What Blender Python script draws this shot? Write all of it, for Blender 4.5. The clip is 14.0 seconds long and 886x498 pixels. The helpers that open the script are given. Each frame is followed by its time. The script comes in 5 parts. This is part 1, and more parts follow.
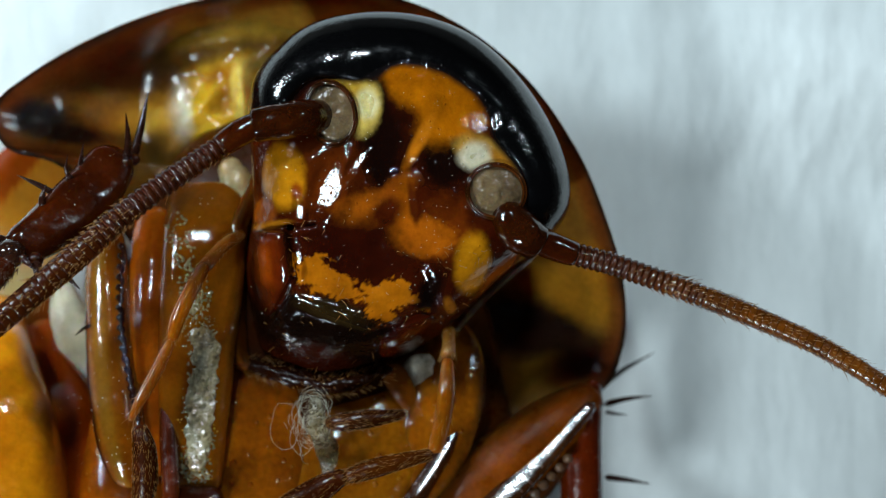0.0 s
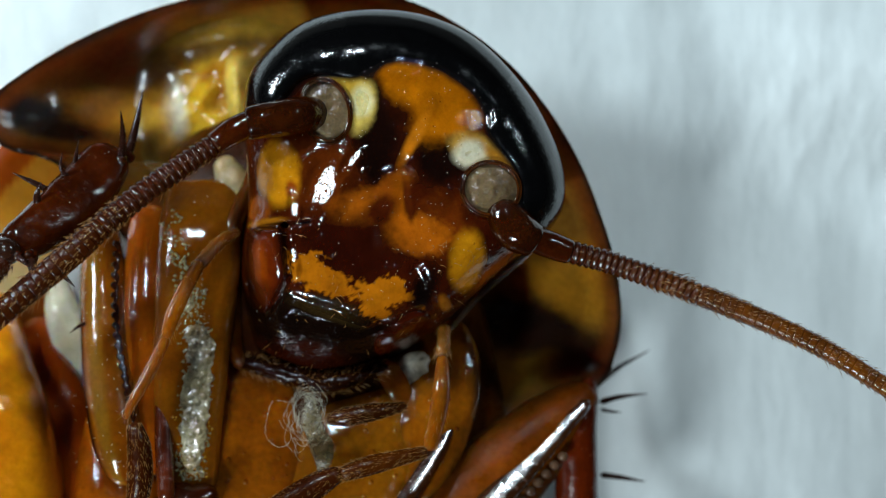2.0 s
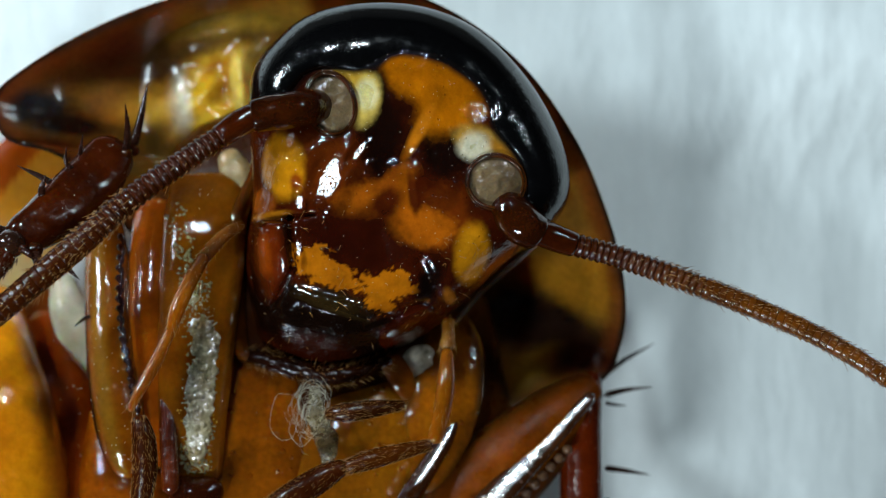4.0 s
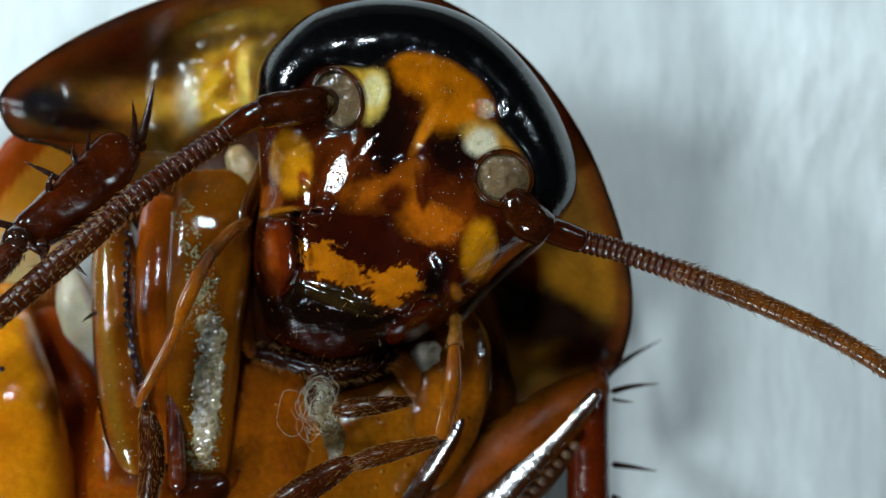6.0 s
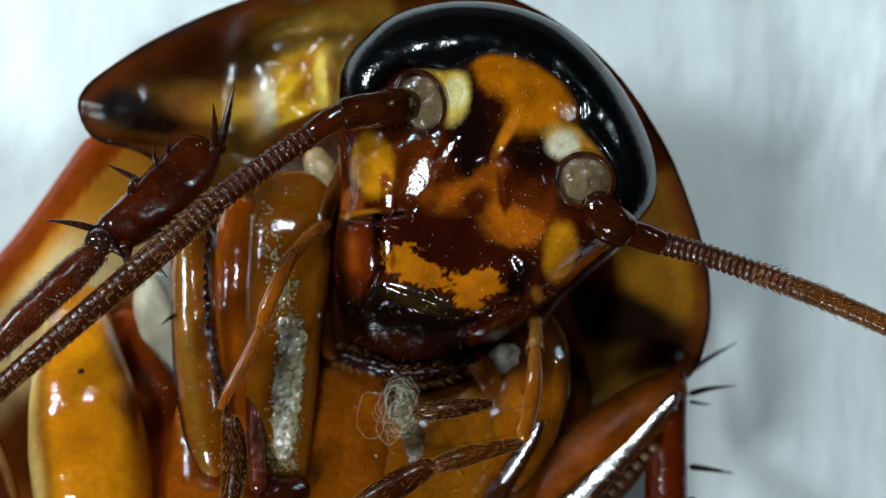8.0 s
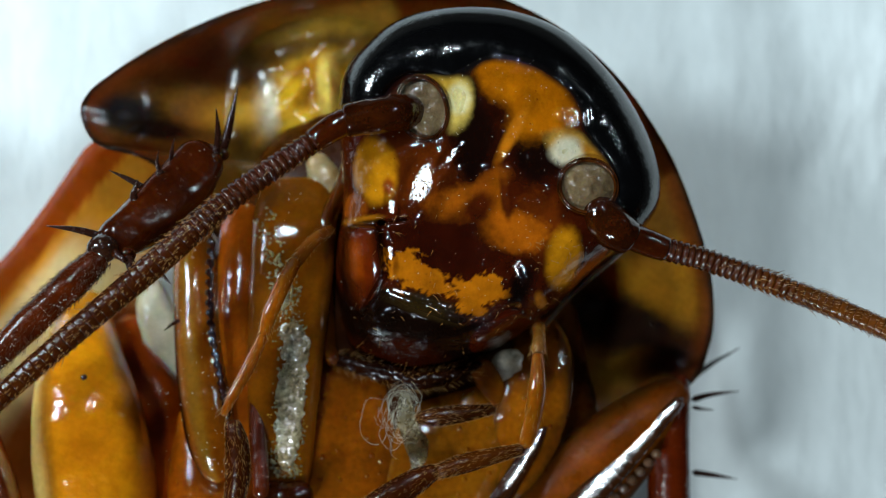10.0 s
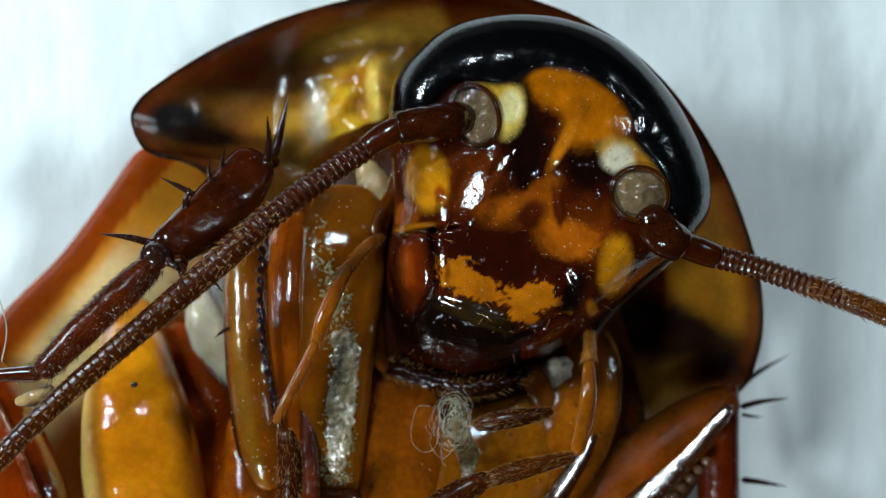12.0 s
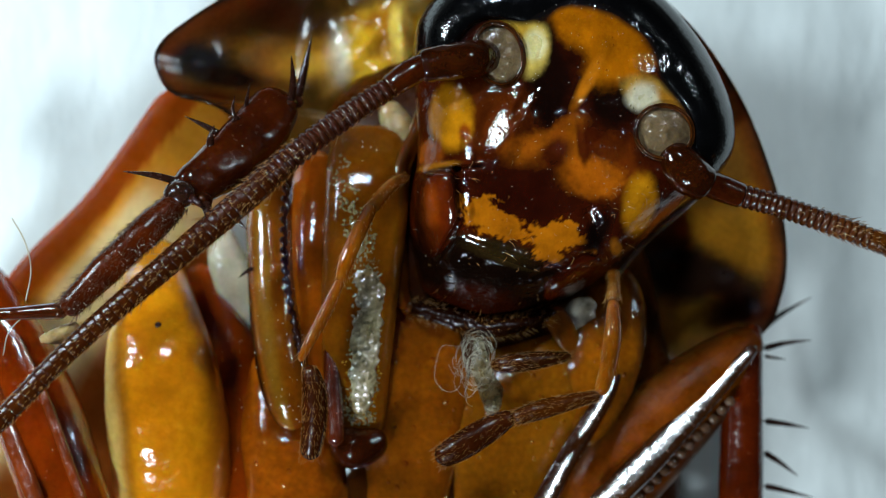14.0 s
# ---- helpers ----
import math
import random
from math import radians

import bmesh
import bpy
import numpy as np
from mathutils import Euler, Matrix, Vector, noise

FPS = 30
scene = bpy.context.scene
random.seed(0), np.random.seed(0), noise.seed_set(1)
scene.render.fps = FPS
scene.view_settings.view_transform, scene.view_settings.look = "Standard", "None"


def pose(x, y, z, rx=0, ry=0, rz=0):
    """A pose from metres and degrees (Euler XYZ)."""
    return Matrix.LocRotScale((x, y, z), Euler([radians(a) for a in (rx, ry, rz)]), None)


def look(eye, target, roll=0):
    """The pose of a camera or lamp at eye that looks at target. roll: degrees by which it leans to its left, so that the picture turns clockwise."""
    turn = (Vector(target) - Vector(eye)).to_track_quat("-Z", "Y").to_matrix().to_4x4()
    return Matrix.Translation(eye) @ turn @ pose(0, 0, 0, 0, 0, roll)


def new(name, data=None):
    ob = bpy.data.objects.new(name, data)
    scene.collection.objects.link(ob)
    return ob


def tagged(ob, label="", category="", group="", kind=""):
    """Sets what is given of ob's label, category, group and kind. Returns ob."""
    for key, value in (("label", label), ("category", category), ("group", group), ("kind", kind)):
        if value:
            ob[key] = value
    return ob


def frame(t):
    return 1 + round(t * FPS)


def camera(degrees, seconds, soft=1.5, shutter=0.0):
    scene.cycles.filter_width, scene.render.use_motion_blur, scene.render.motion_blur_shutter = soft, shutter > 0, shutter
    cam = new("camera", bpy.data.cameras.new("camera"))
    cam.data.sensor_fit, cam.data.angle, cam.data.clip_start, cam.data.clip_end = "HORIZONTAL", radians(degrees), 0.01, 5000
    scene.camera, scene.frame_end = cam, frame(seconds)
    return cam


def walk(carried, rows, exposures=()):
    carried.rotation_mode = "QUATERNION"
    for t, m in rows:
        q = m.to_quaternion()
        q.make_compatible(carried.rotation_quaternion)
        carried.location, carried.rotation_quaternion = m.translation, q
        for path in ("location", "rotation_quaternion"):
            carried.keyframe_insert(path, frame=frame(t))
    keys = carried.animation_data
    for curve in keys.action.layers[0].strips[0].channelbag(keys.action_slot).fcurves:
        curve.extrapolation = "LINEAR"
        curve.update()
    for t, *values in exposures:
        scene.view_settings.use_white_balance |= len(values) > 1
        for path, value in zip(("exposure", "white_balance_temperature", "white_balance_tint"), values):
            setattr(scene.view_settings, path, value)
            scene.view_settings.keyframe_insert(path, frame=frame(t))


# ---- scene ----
MM = 0.001  # everything below is laid out in millimetres

# ---- camera ----
cam = camera(18.07, 14.0, soft=1.1)
cam.data.dof.use_dof, cam.data.dof.focus_distance, cam.data.dof.aperture_fstop = True, 39.1 * MM, 105.0
PATH = [(0.0, -0.008, 0.029), (0.5, 0.066, 0.008), (1.0, 0.077, 0.009), (1.5, 0.077, 0.008), (2.0, 0.065, -0.006), (2.5, 0.041, -0.049), (3.0, 0.030, -0.061), (5.5, -0.081, -0.172), (6.0, -0.104, -0.160), (6.5, -0.129, -0.199), (6.7, -0.277, -0.198), (6.9, -0.474, -0.198), (7.0, -0.711, -0.194), (7.1, -1.210, -0.158), (7.2, -1.249, -0.134), (7.5, -1.257, -0.126), (8.0, -1.256, -0.126), (10.3, -1.321, 0.002), (10.4, -1.416, 0.265), (10.5, -1.416, 0.269), (11.0, -1.415, 0.268), (11.3, -1.439, 0.261), (11.4, -2.024, 0.080), (11.5, -2.018, 0.074), (12.0, -2.028, 0.066), (12.5, -2.062, 0.025), (13.0, -2.098, -0.004), (13.2, -2.104, -0.024), (13.4, -2.151, -0.127), (13.5, -2.270, -0.461), (13.6, -2.349, -0.593), (13.8, -2.372, -0.775), (14.0, -2.372, -0.802)]
walk(cam, [(t, pose(x * MM, y * MM, 43.6 * MM)) for t, x, y in PATH])

# ---- light ----
world = bpy.data.worlds.new("room")
scene.world = world
world.use_nodes = True
world.node_tree.nodes["Background"].inputs[0].default_value = (0.55, 0.62, 0.70, 1)
world.node_tree.nodes["Background"].inputs[1].default_value = 0.02


def lamp(name, place, target, size, watts, colour):
    data = bpy.data.lights.new(name, "AREA")
    data.shape, data.size, data.energy, data.color = "DISK", size * MM, watts, colour
    ob = new(name, data)
    ob.matrix_world = look(Vector(place) * MM, Vector(target) * MM)
    return ob


lamp("desk_lamp_key", (-31, 17, 24), (-1, 0, 3), 9, 0.0128, (0.76, 0.92, 1.0))
lamp("desk_lamp_side", (29, 22, 30), (1, 0, 3), 3.6, 0.0026, (0.77, 0.93, 1.0))
lamp("desk_lamp_top", (-7, 28, 38), (-1, 0, 3), 4, 0.0088, (0.77, 0.93, 1.0))
lamp("desk_lamp_low", (-20, -34, 34), (-1, -3, 3), 8, 0.0185, (0.80, 0.94, 1.0))
scene.view_settings.exposure = 0.0


# ---- numbers ----
def vec(a):
    return np.array(a, float)


def smooth(lo, hi, x):
    t = np.clip((x - lo) / (hi - lo), 0, 1)
    return t * t * (3 - 2 * t)


def fuzz(p, freq, seed=0):
    """Smooth value noise, about -1 to 1, at an array of places."""
    q = np.asarray(p, float) * freq + 17.3 * seed + 100.0
    i = np.atleast_2d(np.floor(q).astype(np.int64)).reshape(q.shape)
    f = q - i
    f = f * f * (3 - 2 * f)
    out = 0.0
    for dx in (0, 1):
        for dy in (0, 1):
            for dz in (0, 1):
                h = (i[..., 0] + dx) * 73856 + (i[..., 1] + dy) * 193497 + (i[..., 2] + dz) * 834927
                h = ((h ^ (h >> 7)) * 12741 + 7919) & 0xFFFFFF
                h = ((h ^ (h >> 9)) * 2654 + 104729) & 0xFFFFFF
                v = (h % 10007) / 5003.0 - 1
                wx = f[..., 0] if dx else 1 - f[..., 0]
                wy = f[..., 1] if dy else 1 - f[..., 1]
                wz = f[..., 2] if dz else 1 - f[..., 2]
                out = out + v * wx * wy * wz
    return out


def cloud(p, freq, seed=0):
    return (fuzz(p, freq, seed) + 0.5 * fuzz(p, freq * 2.1, seed + 1) + 0.25 * fuzz(p, freq * 4.3, seed + 2)) / 1.75


def blend(a, b, w):
    return a + (np.asarray(b, float) - a) * w[..., None]


def patches(p, colour, spots, seed=0):
    """Lay oval patches (x, y, rx, ry, degrees, rgb, soft, ragged) over a colour, seen along z."""
    for n, (x, y, rx, ry, deg, rgb, soft, ragged) in enumerate(spots):
        c, s = math.cos(radians(deg)), math.sin(radians(deg))
        dx, dy = p[..., 0] - x, p[..., 1] - y
        r = np.hypot((dx * c + dy * s) / rx, (dy * c - dx * s) / ry)
        r = r + ragged * (0.6 * cloud(p, 2.6, seed + n) + 0.45 * cloud(p, 8.0, seed + n + 40) + 0.3 * cloud(p, 19.0, seed + n + 60))
        colour = blend(colour, rgb, 1 - smooth(1 - soft, 1 + soft, r))
    return colour


def mottle(base, dark, freq=1.6, seed=0, amount=0.7, rich=True):
    """A colouring that wanders between two colours."""
    if not rich:  # honey-coloured parts
        base, dark = vec(base) * (1.35, 0.95, 0.3), vec(dark) * (1.1, 0.68, 0.3)
    def tint(p):
        w = np.clip(0.5 + 0.9 * cloud(p, freq, seed), 0, 1) * amount
        c = blend(np.broadcast_to(vec(base), p.shape), dark, w)
        return c
    if rich and base[2] < 0.25 * base[0]:  # amber parts: deeper in colour
        base, dark = vec(base) * (0.98, 0.53, 0.10), vec(dark) * (0.70, 0.34, 0.10)
    return tint


# ---- meshes ----
def mesh_of(points, faces, tint=None, smooth_faces=True):
    me = bpy.data.meshes.new("mesh")
    points = np.asarray(points, float)
    me.from_pydata((points * MM).tolist(), [], faces)
    if tint is not None:
        col = np.ones((len(points), 4))
        col[:, :3] = np.clip(tint(points), 0, 1)
        me.attributes.new("tint", "FLOAT_COLOR", "POINT").data.foreach_set("color", col.ravel())
    me.polygons.foreach_set("use_smooth", [smooth_faces] * len(me.polygons))
    me.update()
    return me


def ring_faces(nu, nv):
    """Quads of a tube of nu rings with nv points, and its two end caps."""
    i, j = np.meshgrid(np.arange(nu - 1), np.arange(nv), indexing="ij")
    a, b = i * nv + j, i * nv + (j + 1) % nv
    quads = np.stack([a, b, b + nv, a + nv], -1).reshape(-1, 4).tolist()
    return quads + [list(range(nv))[::-1], [(nu - 1) * nv + n for n in range(nv)]]


def spline(values, n):
    """Catmull-Rom through the values, in n steps."""
    v = np.asarray(values, float)
    v = np.concatenate([2 * v[:1] - v[1:2], v, 2 * v[-1:] - v[-2:-1]])
    t = np.linspace(0, len(v) - 3, n)
    i = np.minimum(t.astype(int), len(v) - 4)
    f = (t - i)[:, None] if v.ndim > 1 else t - i
    a, b, c, d = v[i], v[i + 1], v[i + 2], v[i + 3]
    return 0.5 * (2 * b + (c - a) * f + (2 * a - 5 * b + 4 * c - d) * f**2 + (3 * b - a - 3 * c + d) * f**3)


def tube_points(path, wide, high=None, n=40, around=20, ends=(1, 1), lumps=0.0, freq=2.0, seed=0, flat=2.0, roll=0.0):
    """Rings along a path: half widths across, half heights towards z; ends: how round each end closes."""
    p = spline(path, n)
    w = spline(wide, n) if np.size(wide) > 1 else np.full(n, float(wide))
    h = w if high is None else (spline(high, n) if np.size(high) > 1 else np.full(n, float(high)))
    way = np.gradient(p, axis=0)
    way /= np.linalg.norm(way, axis=1)[:, None]
    run = np.r_[0, np.cumsum(np.linalg.norm(np.diff(p, axis=0), axis=1))]
    close = np.ones(n)
    if ends[0]:
        x = np.clip(run / (w[0] * ends[0]), 0, 1)
        close *= np.sqrt(np.clip(1 - (1 - x) ** 2, 0.0004, 1))
    if ends[1]:
        x = np.clip((run[-1] - run) / (w[-1] * ends[1]), 0, 1)
        close *= np.sqrt(np.clip(1 - (1 - x) ** 2, 0.0004, 1))
    side = np.cross(way, (0, 0, 1.0))
    side /= np.linalg.norm(side, axis=1)[:, None] + 1e-9
    top = np.cross(side, way)
    cr, sr = math.cos(radians(roll)), math.sin(radians(roll))
    side, top = side * cr - top * sr, top * cr + side * sr
    ang = np.linspace(0, 2 * np.pi, around, endpoint=False)
    ca, sa = np.cos(ang), np.sin(ang)
    power = 2.0 / flat
    ca, sa = np.sign(ca) * abs(ca) ** power, np.sign(sa) * abs(sa) ** power
    q = p[:, None] + (w * close)[:, None, None] * ca[None, :, None] * side[:, None] + (h * close)[:, None, None] * sa[None, :, None] * top[:, None]
    if lumps:
        q = q + (q - p[:, None]) * (lumps * cloud(q, freq, seed))[..., None]
    return q


def tube(path, wide, high=None, tint=None, edge=None, stripes=(), **more):
    """A tube; edge: the colour of its two side margins, pigment plus the painted depth of translucent sides; stripes
    run along it: place across it (1 is left, going down), width, colour.
    """
    q = tube_points(path, wide, high, **more)
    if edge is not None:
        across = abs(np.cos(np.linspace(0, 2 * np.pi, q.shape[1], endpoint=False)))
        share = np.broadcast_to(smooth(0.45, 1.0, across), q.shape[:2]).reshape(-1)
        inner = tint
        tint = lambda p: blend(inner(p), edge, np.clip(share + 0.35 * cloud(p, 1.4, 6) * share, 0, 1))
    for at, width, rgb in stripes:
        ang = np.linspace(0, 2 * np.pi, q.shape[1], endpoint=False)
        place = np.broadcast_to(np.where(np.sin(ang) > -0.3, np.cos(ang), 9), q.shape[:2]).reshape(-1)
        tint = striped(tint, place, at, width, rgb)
    return mesh_of(q.reshape(-1, 3), ring_faces(*q.shape[:2]), tint)


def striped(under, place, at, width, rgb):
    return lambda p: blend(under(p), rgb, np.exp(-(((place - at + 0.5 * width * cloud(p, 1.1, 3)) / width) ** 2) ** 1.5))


def ball(centre, rx, ry, rz, tint=None, n=20, around=28, lumps=0.0, freq=2.0, seed=0, turn=0.0):
    a, b = np.linspace(0.03, np.pi - 0.03, n)[:, None], np.linspace(0, 2 * np.pi, around, endpoint=False)[None]
    q = np.stack([np.sin(a) * np.cos(b), np.sin(a) * np.sin(b), np.cos(a) + 0 * b], -1)
    if lumps:
        q = q * (1 + lumps * cloud(q * (rx, ry, rz) + vec(centre), freq, seed))[..., None]
    q = q * (rx, ry, rz)
    c, s = math.cos(radians(turn)), math.sin(radians(turn))
    q = np.stack([q[..., 0] * c - q[..., 1] * s, q[..., 0] * s + q[..., 1] * c, q[..., 2]], -1) + vec(centre)
    return mesh_of(q.reshape(-1, 3), [f[::-1] for f in ring_faces(n, around)], tint)


def hair_mesh(roots, tips, thick, sag=0.12):
    """Many fine tapered bristles in one mesh."""
    pts, faces = [], []
    for a, b in zip(roots, tips):
        a, b = vec(a), vec(b)
        way = b - a
        side = np.cross(way, (0.3, 0.2, 1.0))
        side /= np.linalg.norm(side) + 1e-9
        up = np.cross(side, way)
        up /= np.linalg.norm(up) + 1e-9
        mid = (a + b) / 2 + up * np.linalg.norm(way) * sag
        base = len(pts)
        for c, r in ((a, thick), (mid, thick * 0.7)):
            for n in range(3):
                g = 2.094 * n
                pts.append(c + r * (math.cos(g) * side + math.sin(g) * up))
        pts.append(b)
        for n in range(3):
            m = (n + 1) % 3
            faces += [[base + n, base + m, base + 3 + m, base + 3 + n], [base + 3 + n, base + 3 + m, base + 6]]
    return mesh_of(pts, faces)


def bristles(path, wide, count, length, thick, lean=0.6, seed=0, n=60):
    """Bristles that stand out of a tube and lean towards its end."""
    rnd = np.random.RandomState(seed)
    p, w = spline(path, n), (spline(wide, n) if np.size(wide) > 1 else np.full(n, float(wide)))
    way = np.gradient(p, axis=0)
    way /= np.linalg.norm(way, axis=1)[:, None]
    roots, tips = [], []
    for _ in range(count):
        i, g = rnd.randint(1, n - 1), rnd.uniform(-0.6, math.pi + 0.6)
        side = np.cross(way[i], (0, 0, 1.0))
        side /= np.linalg.norm(side)
        out = math.cos(g) * side + math.sin(g) * np.cross(side, way[i])
        f = rnd.rand()
        a = p[i] * (1 - f) + p[i + 1] * f + out * w[i] * 0.95
        go = out * (1 - lean) + way[i] * lean + rnd.normal(0, 0.12, 3)
        roots.append(a)
        tips.append(a + go / np.linalg.norm(go) * length * rnd.uniform(0.6, 1.2))
    return hair_mesh(roots, tips, thick)


def dust(path, wide, count, size, seed=0, high=None):
    """Tiny grains that lie on the upper side of a tube."""
    rnd = np.random.RandomState(seed)
    q = tube_points(path, wide, high, n=80, around=64)
    i, j = rnd.randint(4, 76, count), rnd.randint(3, 29, count)
    return grains(q[i, j], size, rnd)


def grains(places, size, rnd):
    """Small uneven eight-sided grains in one mesh."""
    pts, faces = [], []
    for c in places:
        k, r = len(pts), size * rnd.uniform(0.4, 1.0, 6)
        pts += [c + (r[0], 0, 0), c - (r[1], 0, 0), c + (0, r[2], 0), c - (0, r[3], 0), c + (0, 0, r[4]), c - (0, 0, r[5])]
        for x, y in ((0, 2), (2, 1), (1, 3), (3, 0)):
            faces += [[k + x, k + y, k + 4], [k + y, k + x, k + 5]]
    return mesh_of(pts, faces, smooth_faces=False)


def part(name, me, material, parent=None, label="", kind=""):
    ob = new(name, me)
    ob.data.materials.append(material)
    ob.parent = parent
    return tagged(ob, label=label, kind=kind)


# ---- materials ----
def surface(name, colour=None, rough=0.25, coat=0.0, bump=0.0, bump_freq=8.0, fine=0.0, fine_freq=60.0, vary=0.35, vary_freq=3.0, grain=0.5,
            glow=0.0, metal=0.0, rough_vary=0.12, sss=0.0, coat_rough=0.08, ior=1.5, shine=0.3, stretch=None, clear=0.0, beads=0.0, bead_freq=6.0, bead_size=0.3):
    """A node material, in millimetres: its colour is the mesh's own tint, or the one given, broken by noise at two scales."""
    mat = bpy.data.materials.new(name)
    mat.use_nodes = True
    nt = mat.node_tree
    nodes, link = nt.nodes, nt.links.new
    bsdf = nodes["Principled BSDF"]
    geo = nodes.new("ShaderNodeTexCoord")
    mm = nodes.new("ShaderNodeVectorMath")
    mm.operation = "SCALE"
    mm.inputs["Scale"].default_value = 1000.0
    link(geo.outputs["Object"], mm.inputs[0])
    if stretch:
        pull = nodes.new("ShaderNodeVectorMath")
        pull.operation = "MULTIPLY"
        pull.inputs[1].default_value = stretch
        link(mm.outputs[0], pull.inputs[0])
        mm = pull

    def noise_node(freq, detail=4.0):
        n = nodes.new("ShaderNodeTexNoise")
        n.inputs["Scale"].default_value, n.inputs["Detail"].default_value = freq, detail
        link(mm.outputs[0], n.inputs["Vector"])
        return n.outputs["Fac"]

    if colour is None:
        src = nodes.new("ShaderNodeAttribute")
        src.attribute_name = "tint"
    else:
        src = nodes.new("ShaderNodeRGB")
        src.outputs[0].default_value = (*colour, 1)
    big = nodes.new("ShaderNodeMapRange")
    big.inputs[1].default_value, big.inputs[2].default_value = 0.3, 0.7
    big.inputs[3].default_value, big.inputs[4].default_value = 1 - vary, 1 + vary
    link(noise_node(vary_freq, 6.0), big.inputs[0])
    small = nodes.new("ShaderNodeMapRange")
    small.inputs[1].default_value, small.inputs[2].default_value = 0.3, 0.7
    small.inputs[3].default_value, small.inputs[4].default_value = 1 - vary * grain, 1 + vary * grain
    link(noise_node(vary_freq * 9, 3.0), small.inputs[0])
    both = nodes.new("ShaderNodeMath")
    both.operation = "MULTIPLY"
    link(big.outputs[0], both.inputs[0])
    link(small.outputs[0], both.inputs[1])
    mul = nodes.new("ShaderNodeVectorMath")
    mul.operation = "SCALE"
    link(src.outputs[0], mul.inputs[0])
    link(both.outputs[0], mul.inputs["Scale"])
    link(mul.outputs[0], bsdf.inputs["Base Color"])
    rr = nodes.new("ShaderNodeMapRange")
    rr.inputs[1].default_value, rr.inputs[2].default_value = 0.3, 0.7
    rr.inputs[3].default_value, rr.inputs[4].default_value = max(0.02, rough - rough_vary), rough + rough_vary
    link(noise_node(vary_freq * 4, 3.0), rr.inputs[0])
    link(rr.outputs[0], bsdf.inputs["Roughness"])
    bsdf.inputs["Metallic"].default_value = metal
    bsdf.inputs["IOR"].default_value, bsdf.inputs["Specular IOR Level"].default_value = ior, shine
    bsdf.inputs["Coat Weight"].default_value, bsdf.inputs["Coat Roughness"].default_value = coat, coat_rough
    if sss:
        bsdf.inputs["Subsurface Weight"].default_value = sss
        bsdf.inputs["Subsurface Radius"].default_value = (1.0, 0.36, 0.08)
        bsdf.inputs["Subsurface Scale"].default_value = 0.5 * MM
    if clear:
        bsdf.inputs["Transmission Weight"].default_value = clear
    normal = None
    if beads:
        cells = nodes.new("ShaderNodeTexVoronoi")
        cells.inputs["Scale"].default_value = bead_freq
        link(mm.outputs[0], cells.inputs["Vector"])
        dome = nodes.new("ShaderNodeMapRange")
        dome.interpolation_type = "SMOOTHSTEP"
        dome.inputs[1].default_value, dome.inputs[2].default_value = bead_size, 0.0
        dome.inputs[3].default_value, dome.inputs[4].default_value = 0.0, 1.0
        link(cells.outputs["Distance"], dome.inputs[0])
        b = nodes.new("ShaderNodeBump")
        b.inputs["Strength"].default_value, b.inputs["Distance"].default_value = 1.0, beads * MM
        link(dome.outputs[0], b.inputs["Height"])
        normal = b.outputs[0]
    for amount, freq in ((bump, bump_freq), (fine, fine_freq)):
        if amount:
            b = nodes.new("ShaderNodeBump")
            b.inputs["Strength"].default_value = 1.0
            b.inputs["Distance"].default_value = amount * MM
            link(noise_node(freq, 3.0), b.inputs["Height"])
            if normal:
                link(normal, b.inputs["Normal"])
            normal = b.outputs[0]
    if normal:
        link(normal, bsdf.inputs["Normal"])
        if coat:
            link(normal, bsdf.inputs["Coat Normal"])
    return mat


CUTICLE = surface("amber_cuticle", clear=0.18, rough=0.09, ior=1.46, shine=0.5, bump=0.016, bump_freq=3.5, fine=0.0015, fine_freq=28, sss=0.6, vary=0.25, vary_freq=1.4, rough_vary=0.05, beads=0.010, bead_freq=6.0, bead_size=0.12)
MOIST = surface("moist_cuticle", clear=0.18, rough=0.10, ior=1.46, shine=0.5, bump=0.035, bump_freq=3.0, fine=0.002, fine_freq=28, sss=0.6, vary=0.38, vary_freq=1.2, rough_vary=0.04, beads=0.05, bead_freq=4.5, bead_size=0.2)
FACE = surface("face_cuticle", rough=0.06, ior=1.5, shine=0.5, bump=0.022, bump_freq=4.5, fine=0.0032, fine_freq=21, vary=0.30, vary_freq=3, grain=0.2, sss=0.10, rough_vary=0.03, beads=0.012, bead_freq=7, bead_size=0.16)
SCAPE = surface("antenna_base_cuticle", rough=0.07, ior=1.5, shine=0.5, bump=0.022, bump_freq=5, fine=0.0008, fine_freq=24, vary=0.35, vary_freq=2.5, sss=0.2, rough_vary=0.03)
LIP = surface("lip_cuticle", rough=0.05, ior=1.28, shine=0.4, bump=0.035, bump_freq=6, fine=0.0006, fine_freq=30, vary=0.3, vary_freq=3, rough_vary=0.03)
RIDGE = surface("shining_ridge", rough=0.17, ior=1.9, shine=0.6, bump=0.007, bump_freq=6, fine=0.0012, fine_freq=30, vary=0.2)
FLESHY = surface("fleshy_cuticle", clear=0.15, rough=0.10, ior=1.46, shine=0.5, bump=0.05, bump_freq=2.2, fine=0.002, fine_freq=20, sss=0.6, vary=0.22, vary_freq=1.0, rough_vary=0.04)
DULL = surface("dull_cuticle", rough=0.35, ior=1.3, shine=0.2, bump=0.03, bump_freq=3.0, fine=0.003, fine_freq=28, sss=0.6, vary=0.3, vary_freq=1.4)
